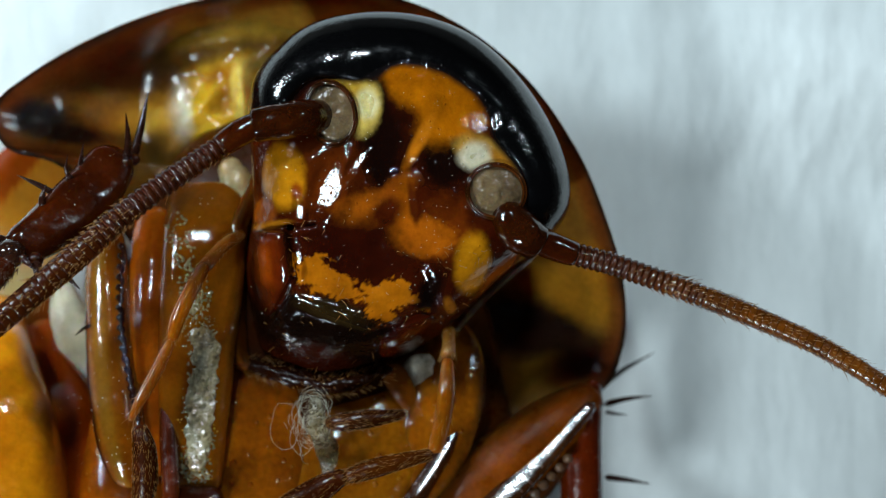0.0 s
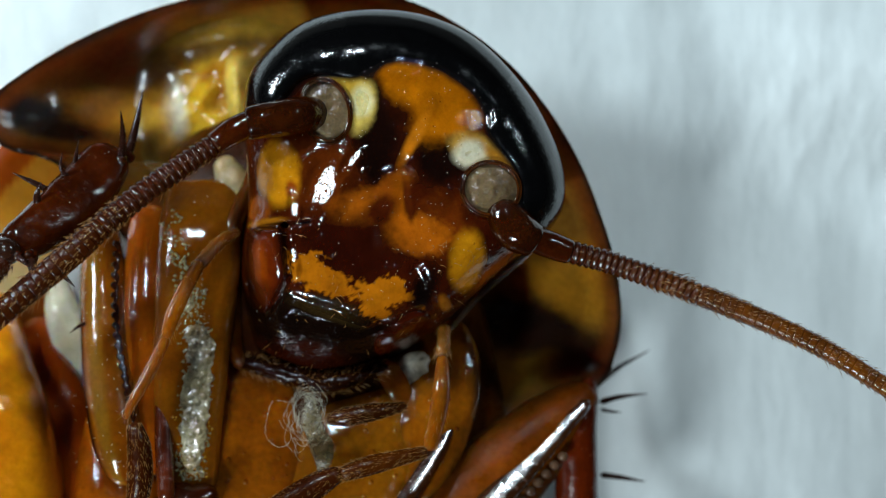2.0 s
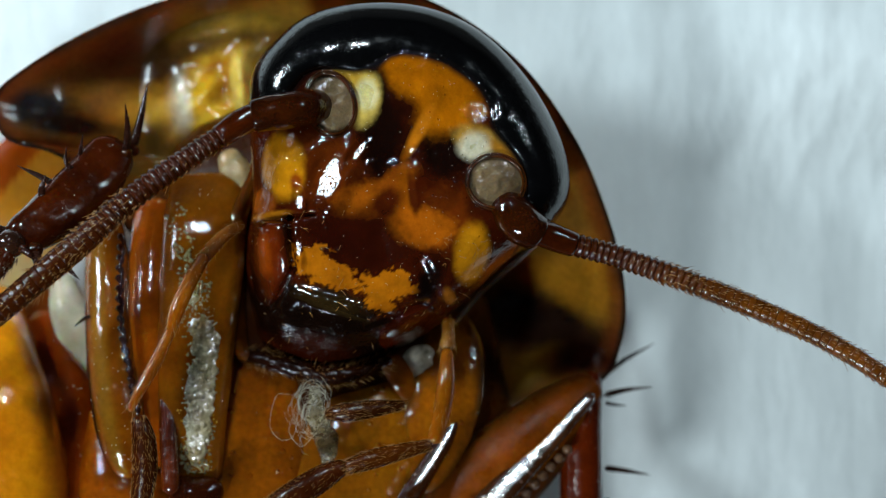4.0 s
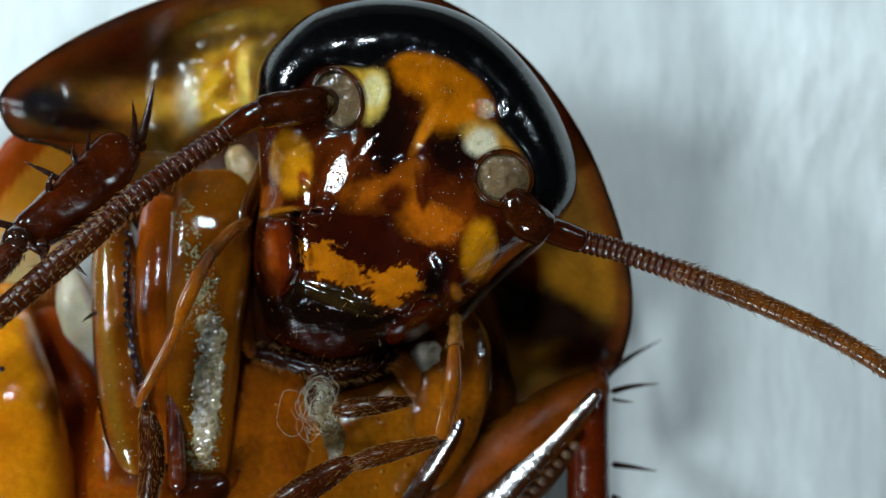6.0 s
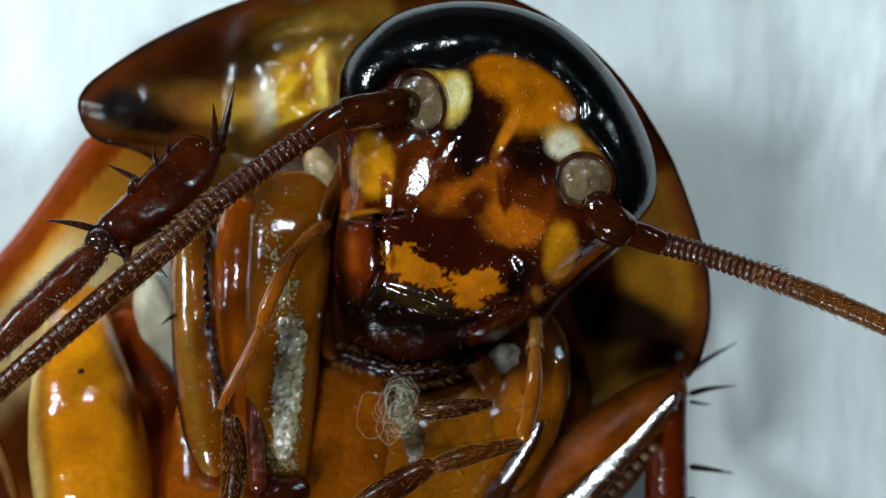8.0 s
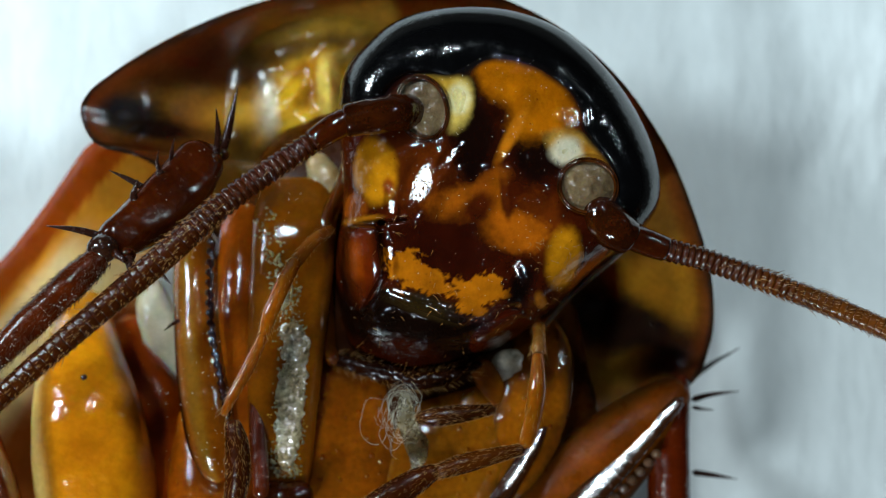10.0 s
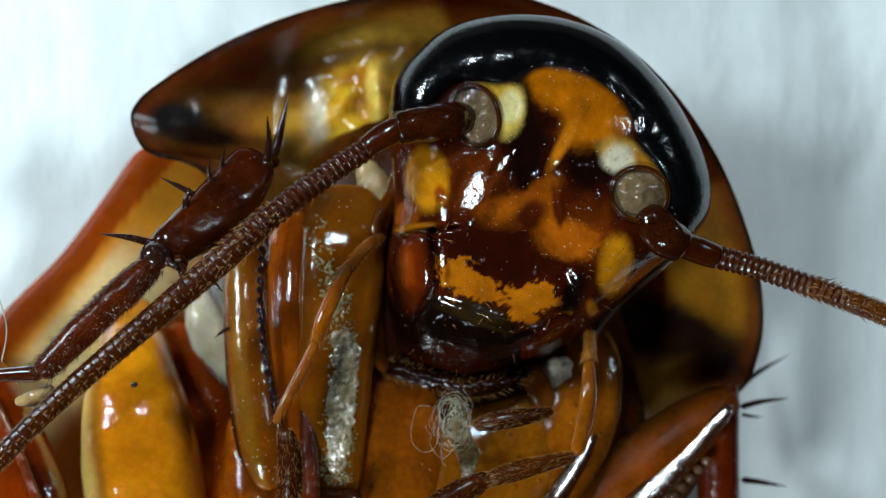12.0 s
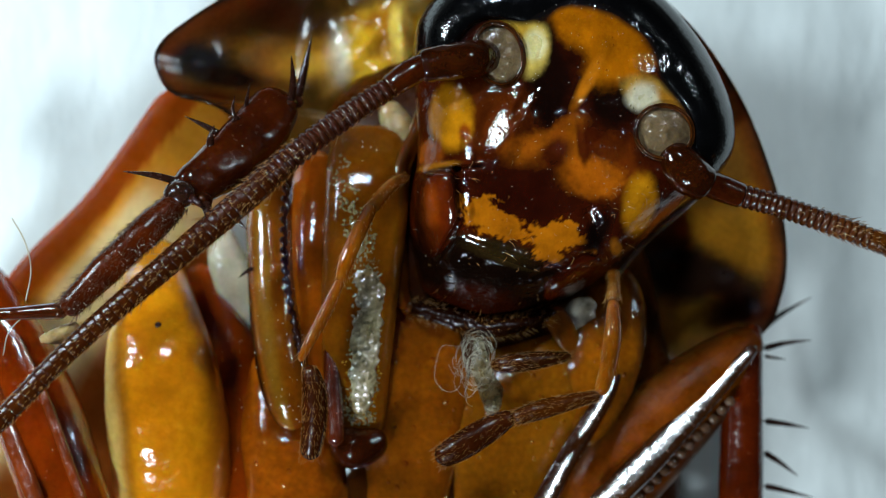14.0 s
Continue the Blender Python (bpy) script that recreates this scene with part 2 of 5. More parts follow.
SHIELD = surface("shield_cuticle", rough=0.20, ior=1.45, shine=0.5, bump=0.010, bump_freq=3, fine=0.001, fine_freq=28, sss=0.5, vary=0.25, vary_freq=1.2, rough_vary=0.06)
WING = surface("wing_cuticle", rough=0.3, ior=1.3, shine=0.1, bump=0.012, bump_freq=2, fine=0.003, fine_freq=20, sss=0.5, vary=0.15, vary_freq=1.2)
MAHOGANY = surface("mahogany_cuticle", rough=0.18, ior=1.45, shine=0.5, bump=0.020, bump_freq=4, fine=0.001, fine_freq=30, sss=0.3, vary=0.3, vary_freq=2)
HAIRY = surface("downy_cuticle", rough=0.20, ior=1.4, shine=0.35, bump=0.008, bump_freq=9, fine=0.002, fine_freq=40, vary=0.3)
EYE = surface("eye_facets", (0.0012, 0.0012, 0.0014), rough=0.12, vary=0.2, rough_vary=0.04, shine=0.5, ior=1.62, beads=0.0018, bead_freq=24, bead_size=0.6)
CROWN = surface("black_crown", (0.0012, 0.0012, 0.0014), rough=0.13, fine=0.0008, fine_freq=30, vary=0.2, rough_vary=0.04, shine=0.5, ior=1.45)
SOFT = surface("neck_membrane", rough=0.21, ior=1.42, shine=0.5, bump=0.014, bump_freq=3.0, fine=0.002, fine_freq=12, sss=0.6, vary=0.3, rough_vary=0.04)
PALE = surface("pale_membrane", rough=0.14, ior=1.4, shine=0.5, bump=0.03, bump_freq=6, fine=0.004, fine_freq=30, sss=0.4, vary=0.2, rough_vary=0.05)
HORN = surface("antenna_cuticle", rough=0.15, ior=1.45, shine=0.5, bump=0.006, bump_freq=14, fine=0.004, fine_freq=50, sss=0.1, vary=0.2, rough_vary=0.05)
SPINE = surface("spine_cuticle", (0.022, 0.006, 0.003), rough=0.22, coat=0.3, vary=0.3)
BRISTLE = surface("bristle", (0.26, 0.12, 0.03), rough=0.35, vary=0.3)
DARK_BRISTLE = surface("dark_bristle", (0.06, 0.025, 0.01), rough=0.35, vary=0.3)
DUST = surface("pale_dust", (0.62, 0.58, 0.50), rough=0.5, vary=0.3)
LINT = surface("lint_fibre", (0.45, 0.40, 0.30), rough=0.5, vary=0.25)
PAPER = surface("paper", (0.77, 0.81, 0.81), rough=0.9, bump=0.16, bump_freq=1.1, fine=0.004, fine_freq=9, vary=0.05, vary_freq=0.8, stretch=(1.0, 0.45, 1.0))
BENCH = surface("bench_top", (0.060, 0.055, 0.050), rough=0.5, vary=0.15, vary_freq=0.05)

# ---- the place: a piece of white paper on a bench ----
def slab(x0, x1, y0, y1, z0, z1, n=2):
    """A sheet with a gridded top and rounded rim."""
    bm = bmesh.new()
    bmesh.ops.create_cube(bm, size=1.0)
    for v in bm.verts:
        v.co = Vector(((x0 + x1) / 2 + v.co.x * (x1 - x0), (y0 + y1) / 2 + v.co.y * (y1 - y0), (z0 + z1) / 2 + v.co.z * (z1 - z0))) * MM
    bmesh.ops.bevel(bm, geom=bm.edges[:], offset=min(0.04, (z1 - z0) / 4) * MM, segments=2, affect="EDGES")
    me = bpy.data.meshes.new("slab")
    bm.to_mesh(me)
    bm.free()
    return me


def paper_sheet(x0, x1, y0, y1, thick):
    """Soft paper with low waves, bent down a little on the far side of the head."""
    x, y = np.meshgrid(np.linspace(x0, x1, 150), np.linspace(y0, y1, 130), indexing="ij")
    flat = np.stack([x, y, 0 * x], -1)
    away = smooth(2.2, 4.5, np.hypot(x + 2.5, (y + 3) * 0.6))
    z = -0.30 * np.clip(x - 3.6, 0, None) * smooth(3.2, 0.8, y) + away * (0.16 * cloud(flat, 0.33, 3) + 0.05 * cloud(flat, 1.1, 5)) - 0.12 * away
    z = np.maximum(z, -1.2)
    top = np.stack([x, y, z], -1)
    q = np.concatenate([top.reshape(-1, 3), (top - (0, 0, thick)).reshape(-1, 3)])
    k, (nu, nv) = x.size, x.shape
    faces = sheet_faces(nu, nv)
    faces = [f[::-1] for f in faces] + [[a + k for a in f] for f in faces]
    rim = [i * nv for i in range(nu)] + [(nu - 1) * nv + j for j in range(1, nv)] + [i * nv + nv - 1 for i in range(nu - 2, -1, -1)] + [j for j in range(nv - 2, 0, -1)]
    faces += [[a, a + k, b + k, b] for a, b in zip(rim, rim[1:] + rim[:1])]
    return mesh_of(q, faces)


def sheet_faces(nu, nv):
    """Quads of an open grid that face down."""
    i, j = np.meshgrid(np.arange(nu - 1), np.arange(nv - 1), indexing="ij")
    k = i * nv + j
    return np.stack([k, k + 1, k + nv + 1, k + nv], -1).reshape(-1, 4).tolist()


tagged(part("bench_top", slab(-420, 420, -320, 320, -23.33, -1.33), BENCH), "plain dark bench top under the piece of paper", "table", kind="structure")
tagged(part("ground", paper_sheet(-14, 12, -13, 9, 0.12), PAPER), "small soft white piece of paper under the insect", "paper", kind="structure")

FILM = surface("wet_film", rough=0.10, ior=2.4, shine=0.7, bump=0.04, bump_freq=6, beads=0.05, bead_freq=9, bead_size=0.6, fine=0.02, fine_freq=18, vary=0.4, vary_freq=5, rough_vary=0.06)

# ---- the insect ----
roach = new("cockroach")
tagged(roach, "reddish-brown glossy cockroach lying belly-up on white paper", "insect")

AMBER, HONEY, RUST, UMBER, BLACK = (0.36, 0.125, 0.012), (0.46, 0.20, 0.028), (0.15, 0.030, 0.005), (0.035, 0.009, 0.003), (0.004, 0.003, 0.003)
CREAM, STRAW = (0.55, 0.43, 0.20), (0.52, 0.28, 0.045)

# ---- head: a dome over one outline, high and flat in front, turned over at its rim ----
HUB = vec((-0.60, 0.81))
HEAD_OUT = [(-2.78, 2.06), (-2.73, 2.39), (-2.61, 2.64), (-2.40, 2.88), (-2.11, 3.13), (-1.75, 3.31), (-1.26, 3.42), (-0.70, 3.43), (-0.20, 3.35), (0.30, 3.16), (0.71, 2.88), (1.11, 2.46),
            (1.43, 1.97), (1.67, 1.47), (1.79, 1.02), (1.77, 0.61), (1.56, 0.26), (1.22, -0.03), (0.82, -0.37), (0.43, -0.75), (0.07, -1.10), (-0.31, -1.40), (-0.70, -1.64), (-1.11, -1.84),
            (-1.52, -1.98), (-1.93, -2.02), (-2.41, -1.85), (-2.74, -1.52), (-2.83, -1.01), (-2.87, -0.48), (-2.83, 0.02), (-2.75, 0.43), (-2.74, 0.84), (-2.76, 1.25), (-2.79, 1.65)]
FACE_TOP, ROUNDING = 4.30, 0.80  # height of the flat of the face; how wide its rim turns over


def polar(curve):
    """Angles and distances from the hub, in order of the angle."""
    d = np.asarray(curve, float) - HUB
    a = np.arctan2(d[:, 1], d[:, 0])
    order = np.argsort(a)
    return a[order], np.hypot(d[:, 0], d[:, 1])[order]


OUT_ANGLE, OUT_FAR = polar(spline(HEAD_OUT + HEAD_OUT[:1], 420)[:-1])


def head_far(angle):
    return np.interp(angle, OUT_ANGLE, OUT_FAR, period=2 * np.pi)


# swellings and hollows of the face: x, y, reach, rise
HEAD_RELIEF = [(-2.24, 1.01, 0.40, 0.13), (-1.48, 0.93, 0.42, 0.06), (0.40, -0.18, 0.34, 0.12), (-0.32, 0.26, 0.5, 0.06), (-1.62, 1.93, 0.45, -0.16), (0.74, 0.83, 0.42, -0.14),
               (-0.21, 2.21, 0.7, 0.06), (-2.32, -1.02, 0.28, 0.14), (-2.50, 0.56, 0.18, 0.08), (0.11, -0.74, 0.12, 0.05)]
# seams: from, to, half width, depth
HEAD_GROOVES = [(-2.69, 0.33, -2.16, 0.33, 0.05, 0.12), (-2.16, 0.33, -1.82, 0.38, 0.03, 0.12), (-2.17, 0.33, -2.10, -0.38, 0.05, 0.10), (-2.10, -0.38, -2.44, -0.94, 0.05, 0.10), (-2.04, -0.70, -0.68, -1.14, 0.07, 0.05),
                (-0.32, -0.30, -0.01, -0.94, 0.11, 0.07), (-0.24, -0.86, -1.08, -1.18, 0.05, 0.06), (-0.48, 1.21, -1.16, 1.21, 0.10, 0.03), (-0.48, 1.21, 0.19, 0.89, 0.10, 0.03)]
FACETS = []  # flat, tilted spots of the face


def head_height(x, y):
    """The height of the front of the head over x, y."""
    x, y = np.broadcast_arrays(np.asarray(x, float), np.asarray(y, float))
    dx, dy = x - HUB[0], y - HUB[1]
    far = head_far(np.arctan2(dy, dx))
    r = np.clip(np.hypot(dx, dy) / far, 0, 1)
    low = smooth(0.3, 1.0, -(dx * 0.29 + dy * 0.96) / 2.9)  # the mouth end is rounder and lower
    turn = ROUNDING + 1.0 * low
    z = FACE_TOP - 0.25 * low - turn + np.sqrt(np.clip(turn**2 - np.clip(turn - (1 - r) * far, 0, None) ** 2, 0, None)) + 0.14 * (1 - r**2)
    fade = 1 - smooth(0.8, 0.97, r)
    for px, py, reach, up in HEAD_RELIEF:
        z = z + fade * up * np.exp(-((x - px) ** 2 + (y - py) ** 2) / reach**2)
    for x0, y0, x1, y1, wide, deep in HEAD_GROOVES:
        gx, gy = x1 - x0, y1 - y0
        f = np.clip(((x - x0) * gx + (y - y0) * gy) / (gx * gx + gy * gy), 0, 1)
        z = z - fade * deep * np.exp(-((x - x0 - f * gx) ** 2 + (y - y0 - f * gy) ** 2) / wide**2)
    flat = np.stack([x, y, 0 * x], -1)
    z = z + fade * 0.03 * cloud(flat, 1.6, 5)
    for px, py, pz, rx, ry, deg, gx, gy in FACETS:
        c, t = math.cos(radians(deg)), math.sin(radians(deg))
        ex, ey = x - px, y - py
        w = np.exp(-(((ex * c + ey * t) / rx) ** 2 + ((ey * c - ex * t) / ry) ** 2) ** 2)
        z = z + w * (pz + gx * ex + gy * ey - z)
    return z


def on_face(x, y, up=0.0):
    """The place on the face over x, y."""
    return (x, y, float(head_height(x, y)) + up)


for x, y, rx, ry, deg, gx, gy in ((-1.58, 0.87, 0.48, 0.27, 72, 0.50, -0.27), (-1.20, 1.25, 0.26, 0.10, 50, 0.50, -0.27), (0.50, 1.81, 0.26, 0.20, 60, -0.44, -0.32),
                                  (-2.02, 0.56, 0.20, 0.09, 100, 0.50, -0.27), (-2.04, -0.10, 0.26, 0.08, 95, 0.50, -0.27), (-2.38, -1.02, 0.07, 0.06, 0, 0.50, -0.27)):
    FACETS.append((x, y, on_face(x, y)[2], rx, ry, deg, gx, gy))


def head_point(r, angle, up=0.0):
    """A place on the dome: r from the hub to the rim, raised along the dome's own slope."""
    r, angle = np.broadcast_arrays(np.asarray(r, float), np.asarray(angle, float))
    far = head_far(angle) * r
    x, y = HUB[0] + far * np.cos(angle), HUB[1] + far * np.sin(angle)
    lean = smooth(0.7, 1.0, r)
    return np.stack([x + 0.35 * up * lean * np.cos(angle), y + 0.35 * up * lean * np.sin(angle), head_height(x, y) + up * (1 - 0.6 * lean)], -1)


# inner border of the black crown and the two eyes
EYE_EDGE = [(1.52, 0.26), (1.29, 0.40), (1.16, 0.64), (1.13, 0.93), (1.03, 1.17), (0.83, 1.43), (0.70, 1.64), (0.66, 1.87), (0.56, 2.06), (0.40, 2.25), (0.18, 2.42), (-0.14, 2.57), (-0.51, 2.62), (-0.76, 2.57), (-0.96, 2.46), (-1.20, 2.39),
            (-1.48, 2.42), (-1.75, 2.42), (-1.95, 2.33), (-2.09, 2.17), (-2.20, 2.02), (-2.37, 1.81), (-2.71, 1.61)]
EDGE_ANGLE, EDGE_FAR = polar(spline(EYE_EDGE, 300))


def band_depth(p):
    """Distance past the inner border of crown and eyes, away from the hub."""
    dx, dy = p[..., 0] - HUB[0], p[..., 1] - HUB[1]
    a = np.arctan2(dy, dx)
    return np.hypot(dx, dy) - np.interp(a, EDGE_ANGLE, EDGE_FAR, left=9, right=9)


def inside(p, corners):
    """Signed distance to a closed outline seen along z: positive inside."""
    c = np.asarray(corners, float)
    x, y = p[..., 0], p[..., 1]
    best, odd = np.full(x.shape, 1e9), np.zeros(x.shape, bool)
    for (x0, y0), (x1, y1) in zip(c, np.roll(c, -1, 0)):
        dx, dy = x1 - x0, y1 - y0
        f = np.clip(((x - x0) * dx + (y - y0) * dy) / (dx * dx + dy * dy), 0, 1)
        best = np.minimum(best, np.hypot(x - x0 - f * dx, y - y0 - f * dy))
        odd ^= ((y0 > y) != (y1 > y)) & (x < (x1 - x0) * (y - y0) / (y1 - y0 + 1e-12) + x0)
    return np.where(odd, best, -best)


ORANGE, YELLOW, WINE, DARK = (0.31, 0.084, 0.0006), (0.42, 0.155, 0.003), (0.018, 0.0018, 0.0003), (0.005, 0.0011, 0.0005)
BROW_MARKS = [(-0.88, 1.43, 0.36, 0.66, -10, DARK, 0.5, 0.35), (0.02, 1.31, 0.40, 0.46, 15, DARK, 0.45, 0.35), (-0.28, 2.33, 0.66, 0.36, -18, ORANGE, 0.28, 0.30), (0.15, 2.01, 0.50, 0.34, -38, ORANGE, 0.30, 0.35),
              (-0.05, 1.89, 0.28, 0.42, -20, ORANGE, 0.45, 0.35), (-0.32, 1.58, 0.08, 0.36, -29, (0.45, 0.13, 0.004), 0.55, 0.25), (-0.96, 2.09, 0.20, 0.42, 0, DARK, 0.4, 0.3)]
MID_MARKS = [(-1.72, 1.05, 0.52, 0.50, 0, (0.085, 0.014, 0.001), 0.5, 0.4), (0.07, 0.29, 0.36, 0.40, 0, (0.10, 0.016, 0.001), 0.5, 0.5), (-1.04, 0.59, 0.48, 0.26, 12, (0.25, 0.056, 0.002), 0.35, 0.5),
             (-0.68, 0.85, 0.30, 0.16, 35, (0.20, 0.042, 0.002), 0.5, 0.5), (-0.56, 0.64, 0.09, 0.46, -4, (0.20, 0.045, 0.001), 0.6, 0.4), (-0.32, 0.18, 0.50, 0.27, -8, (0.32, 0.072, 0.002), 0.30, 0.5),
             (-0.79, 0.56, 0.17, 0.26, -40, (0.045, 0.006, 0.0006), 0.5, 0.4), (-0.43, 0.69, 0.05, 0.30, 10, (0.06, 0.009, 0.001), 0.6, 0.4)]
CHEEK_MARKS = [(-2.25, 1.04, 0.30, 0.44, 4, YELLOW, 0.25, 0.15), (-2.07, 0.84, 0.08, 0.12, 0, (0.20, 0.035, 0.002), 0.5, 0.3), (-2.55, 0.56, 0.18, 0.18, 0, (0.20, 0.04, 0.002), 0.4, 0.3), (-2.44, 0.37, 0.26, 0.05, 8, (0.30, 0.10, 0.004), 0.4, 0.3),
               (0.40, -0.18, 0.24, 0.42, -8, YELLOW, 0.30, 0.2), (0.77, -0.37, 0.12, 0.36, -42, (0.24, 0.05, 0.003), 0.5, 0.3), (0.09, -0.78, 0.07, 0.12, 20, (0.24, 0.075, 0.004), 0.5, 0.3)]
LOW_MARKS = [(-1.24, 0.02, 0.75, 0.44, -6, WINE, 0.5, 0.3), (-2.44, -0.94, 0.42, 0.50, 20, (0.004, 0.0012, 0.0006), 0.3, 0.25), (-1.40, -1.30, 1.05, 0.44, -8, (0.004, 0.0012, 0.0006), 0.4, 0.25), (-1.88, -1.58, 0.60, 0.20, -8, (0.016, 0.002, 0.0004), 0.5, 0.3),
             (-1.60, -0.82, 0.52, 0.15, -16, (0.018, 0.009, 0.002), 0.5, 0.4), (-1.84, -0.32, 0.26, 0.22, -36, (0.34, 0.096, 0.002), 0.14, 1.5), (-1.40, -0.53, 0.30, 0.16, -20, (0.32, 0.088, 0.002), 0.14, 1.9),
             (-0.91, -0.67, 0.40, 0.20, -10, (0.34, 0.096, 0.002), 0.12, 1.8), (-0.96, -0.88, 0.26, 0.13, -16, (0.34, 0.096, 0.002), 0.12, 1.9), (-0.19, -0.58, 0.16, 0.40, -20, DARK, 0.5, 0.3)]
SOCKET_MARKS = [(-1.30, 2.25, 0.36, 0.20, -30, (0.36, 0.20, 0.02), 0.4, 0.4), (-1.08, 1.99, 0.19, 0.36, -8, (0.44, 0.30, 0.06), 0.35, 0.3), (-1.07, 2.07, 0.14, 0.20, 0, (0.60, 0.52, 0.28), 0.5, 0.3), (0.59, 1.36, 0.46, 0.20, -28, (0.36, 0.19, 0.03), 0.35, 0.3), (0.45, 1.34, 0.22, 0.19, 0, (0.52, 0.46, 0.32), 0.45, 0.25), (0.91, 1.20, 0.30, 0.10, -42, (0.30, 0.12, 0.01), 0.4, 0.3)]


def face_tint(p):
    c = np.broadcast_to(vec((0.034, 0.0040, 0.0004)), p.shape)
    for n, marks in enumerate((BROW_MARKS, MID_MARKS, CHEEK_MARKS, LOW_MARKS, SOCKET_MARKS)):
        c = patches(p, c, marks, 11 + 7 * n)
    return blend(c, BLACK, smooth(-0.10, 0.03, band_depth(p) + 0.04 * cloud(p, 3, 9)))


def loop(corners):
    """A smooth closed outline through a few corners."""
    n = len(corners)
    return spline(list(corners) * 3, 3 * 6 * n - 5)[6 * n:12 * n]


def plate(name, outline, lift, soft, material, parent, label, tint=None, ragged=0.0, tilt=(0, 0)):
    """A plate or swelling that lies on the face within an outline, and rises to lift within soft of its rim."""
    outline = loop(outline)
    lo, hi = outline.min(0) - 0.03, outline.max(0) + 0.03
    x, y = np.meshgrid(np.arange(lo[0], hi[0], 0.012), np.arange(lo[1], hi[1], 0.012), indexing="ij")
    p = np.stack([x, y, head_height(x, y)], -1)
    d = inside(p, outline) + ragged * cloud(p, 4, 2)
    rise = np.clip((d + 0.02) / soft, 0, 1)
    p[..., 2] += -0.05 + (lift + 0.05) * np.sqrt(1 - (1 - rise) ** 2) + rise * (tilt[0] * (x - outline[:, 0].mean()) + tilt[1] * (y - outline[:, 1].mean()))
    keep = d > -0.02
    i, j = np.nonzero(keep[:-1, :-1] & keep[1:, 1:] & keep[1:, :-1] & keep[:-1, 1:])
    idx = np.arange(d.size).reshape(d.shape)
    faces = np.stack([idx[i, j], idx[i + 1, j], idx[i + 1, j + 1], idx[i, j + 1]], -1)
    used = np.unique(faces)
    back = np.zeros(idx.size, int)
    back[used] = np.arange(len(used))
    return part(name, mesh_of(p.reshape(-1, 3)[used], back[faces].tolist(), tint), material, parent, label)


EYE_SPLIT = [float(np.arctan2(y - HUB[1], x - HUB[0])) for x, y in ((0.59, 2.01), (-1.08, 2.42))]


def eye_band(name, first, last, material, parent, label):
    """A strip of the crown or an eye between two angles, from its inner border over the rim of the head."""
    a = np.linspace(first, last, int(260 * abs(last - first)) + 40)[None]
    v = (0.5 - 0.5 * np.cos(np.linspace(0, np.pi, 90)))[:, None]
    inner = np.interp(a, EDGE_ANGLE, EDGE_FAR) / head_far(a)
    r = inner + (1 - inner) * v
    d = (r - inner) * head_far(a)
    eye = np.maximum(smooth(EYE_SPLIT[1] - 0.05, EYE_SPLIT[1] + 0.3, a), 1 - smooth(EYE_SPLIT[0] - 0.3, EYE_SPLIT[0] + 0.05, a))
    lift, soft, bulge = 0.015 + 0.055 * eye, 0.30 - 0.14 * eye, 0.05 * eye
    x = np.clip(d / soft, 0, 1)
    up = -0.03 + (lift + 0.03) * np.sqrt(1 - (1 - x) ** 2) + bulge * np.sin(np.pi * np.clip(v * 0.8 + 0.2 * v**2, 0, 1))
    q = head_point(r, a, up)
    under = q[-1:] + np.array([0.0, 0.25, 0.6, 1.0])[1:, None, None] * (np.r_[HUB, 0] - q[-1:]) * (0.14, 0.14, 0) - np.array([0.25, 0.6, 1.0])[:, None, None] * (0, 0, 0.9)
    q = np.concatenate([q, under])
    i, j = np.meshgrid(np.arange(len(q) - 1), np.arange(q.shape[1] - 1), indexing="ij")
    k = i * q.shape[1] + j
    w = q.shape[1]
    return part(name, mesh_of(q.reshape(-1, 3), np.stack([k, k + w, k + w + 1, k + 1], -1).reshape(-1, 4).tolist()), material, parent, label)


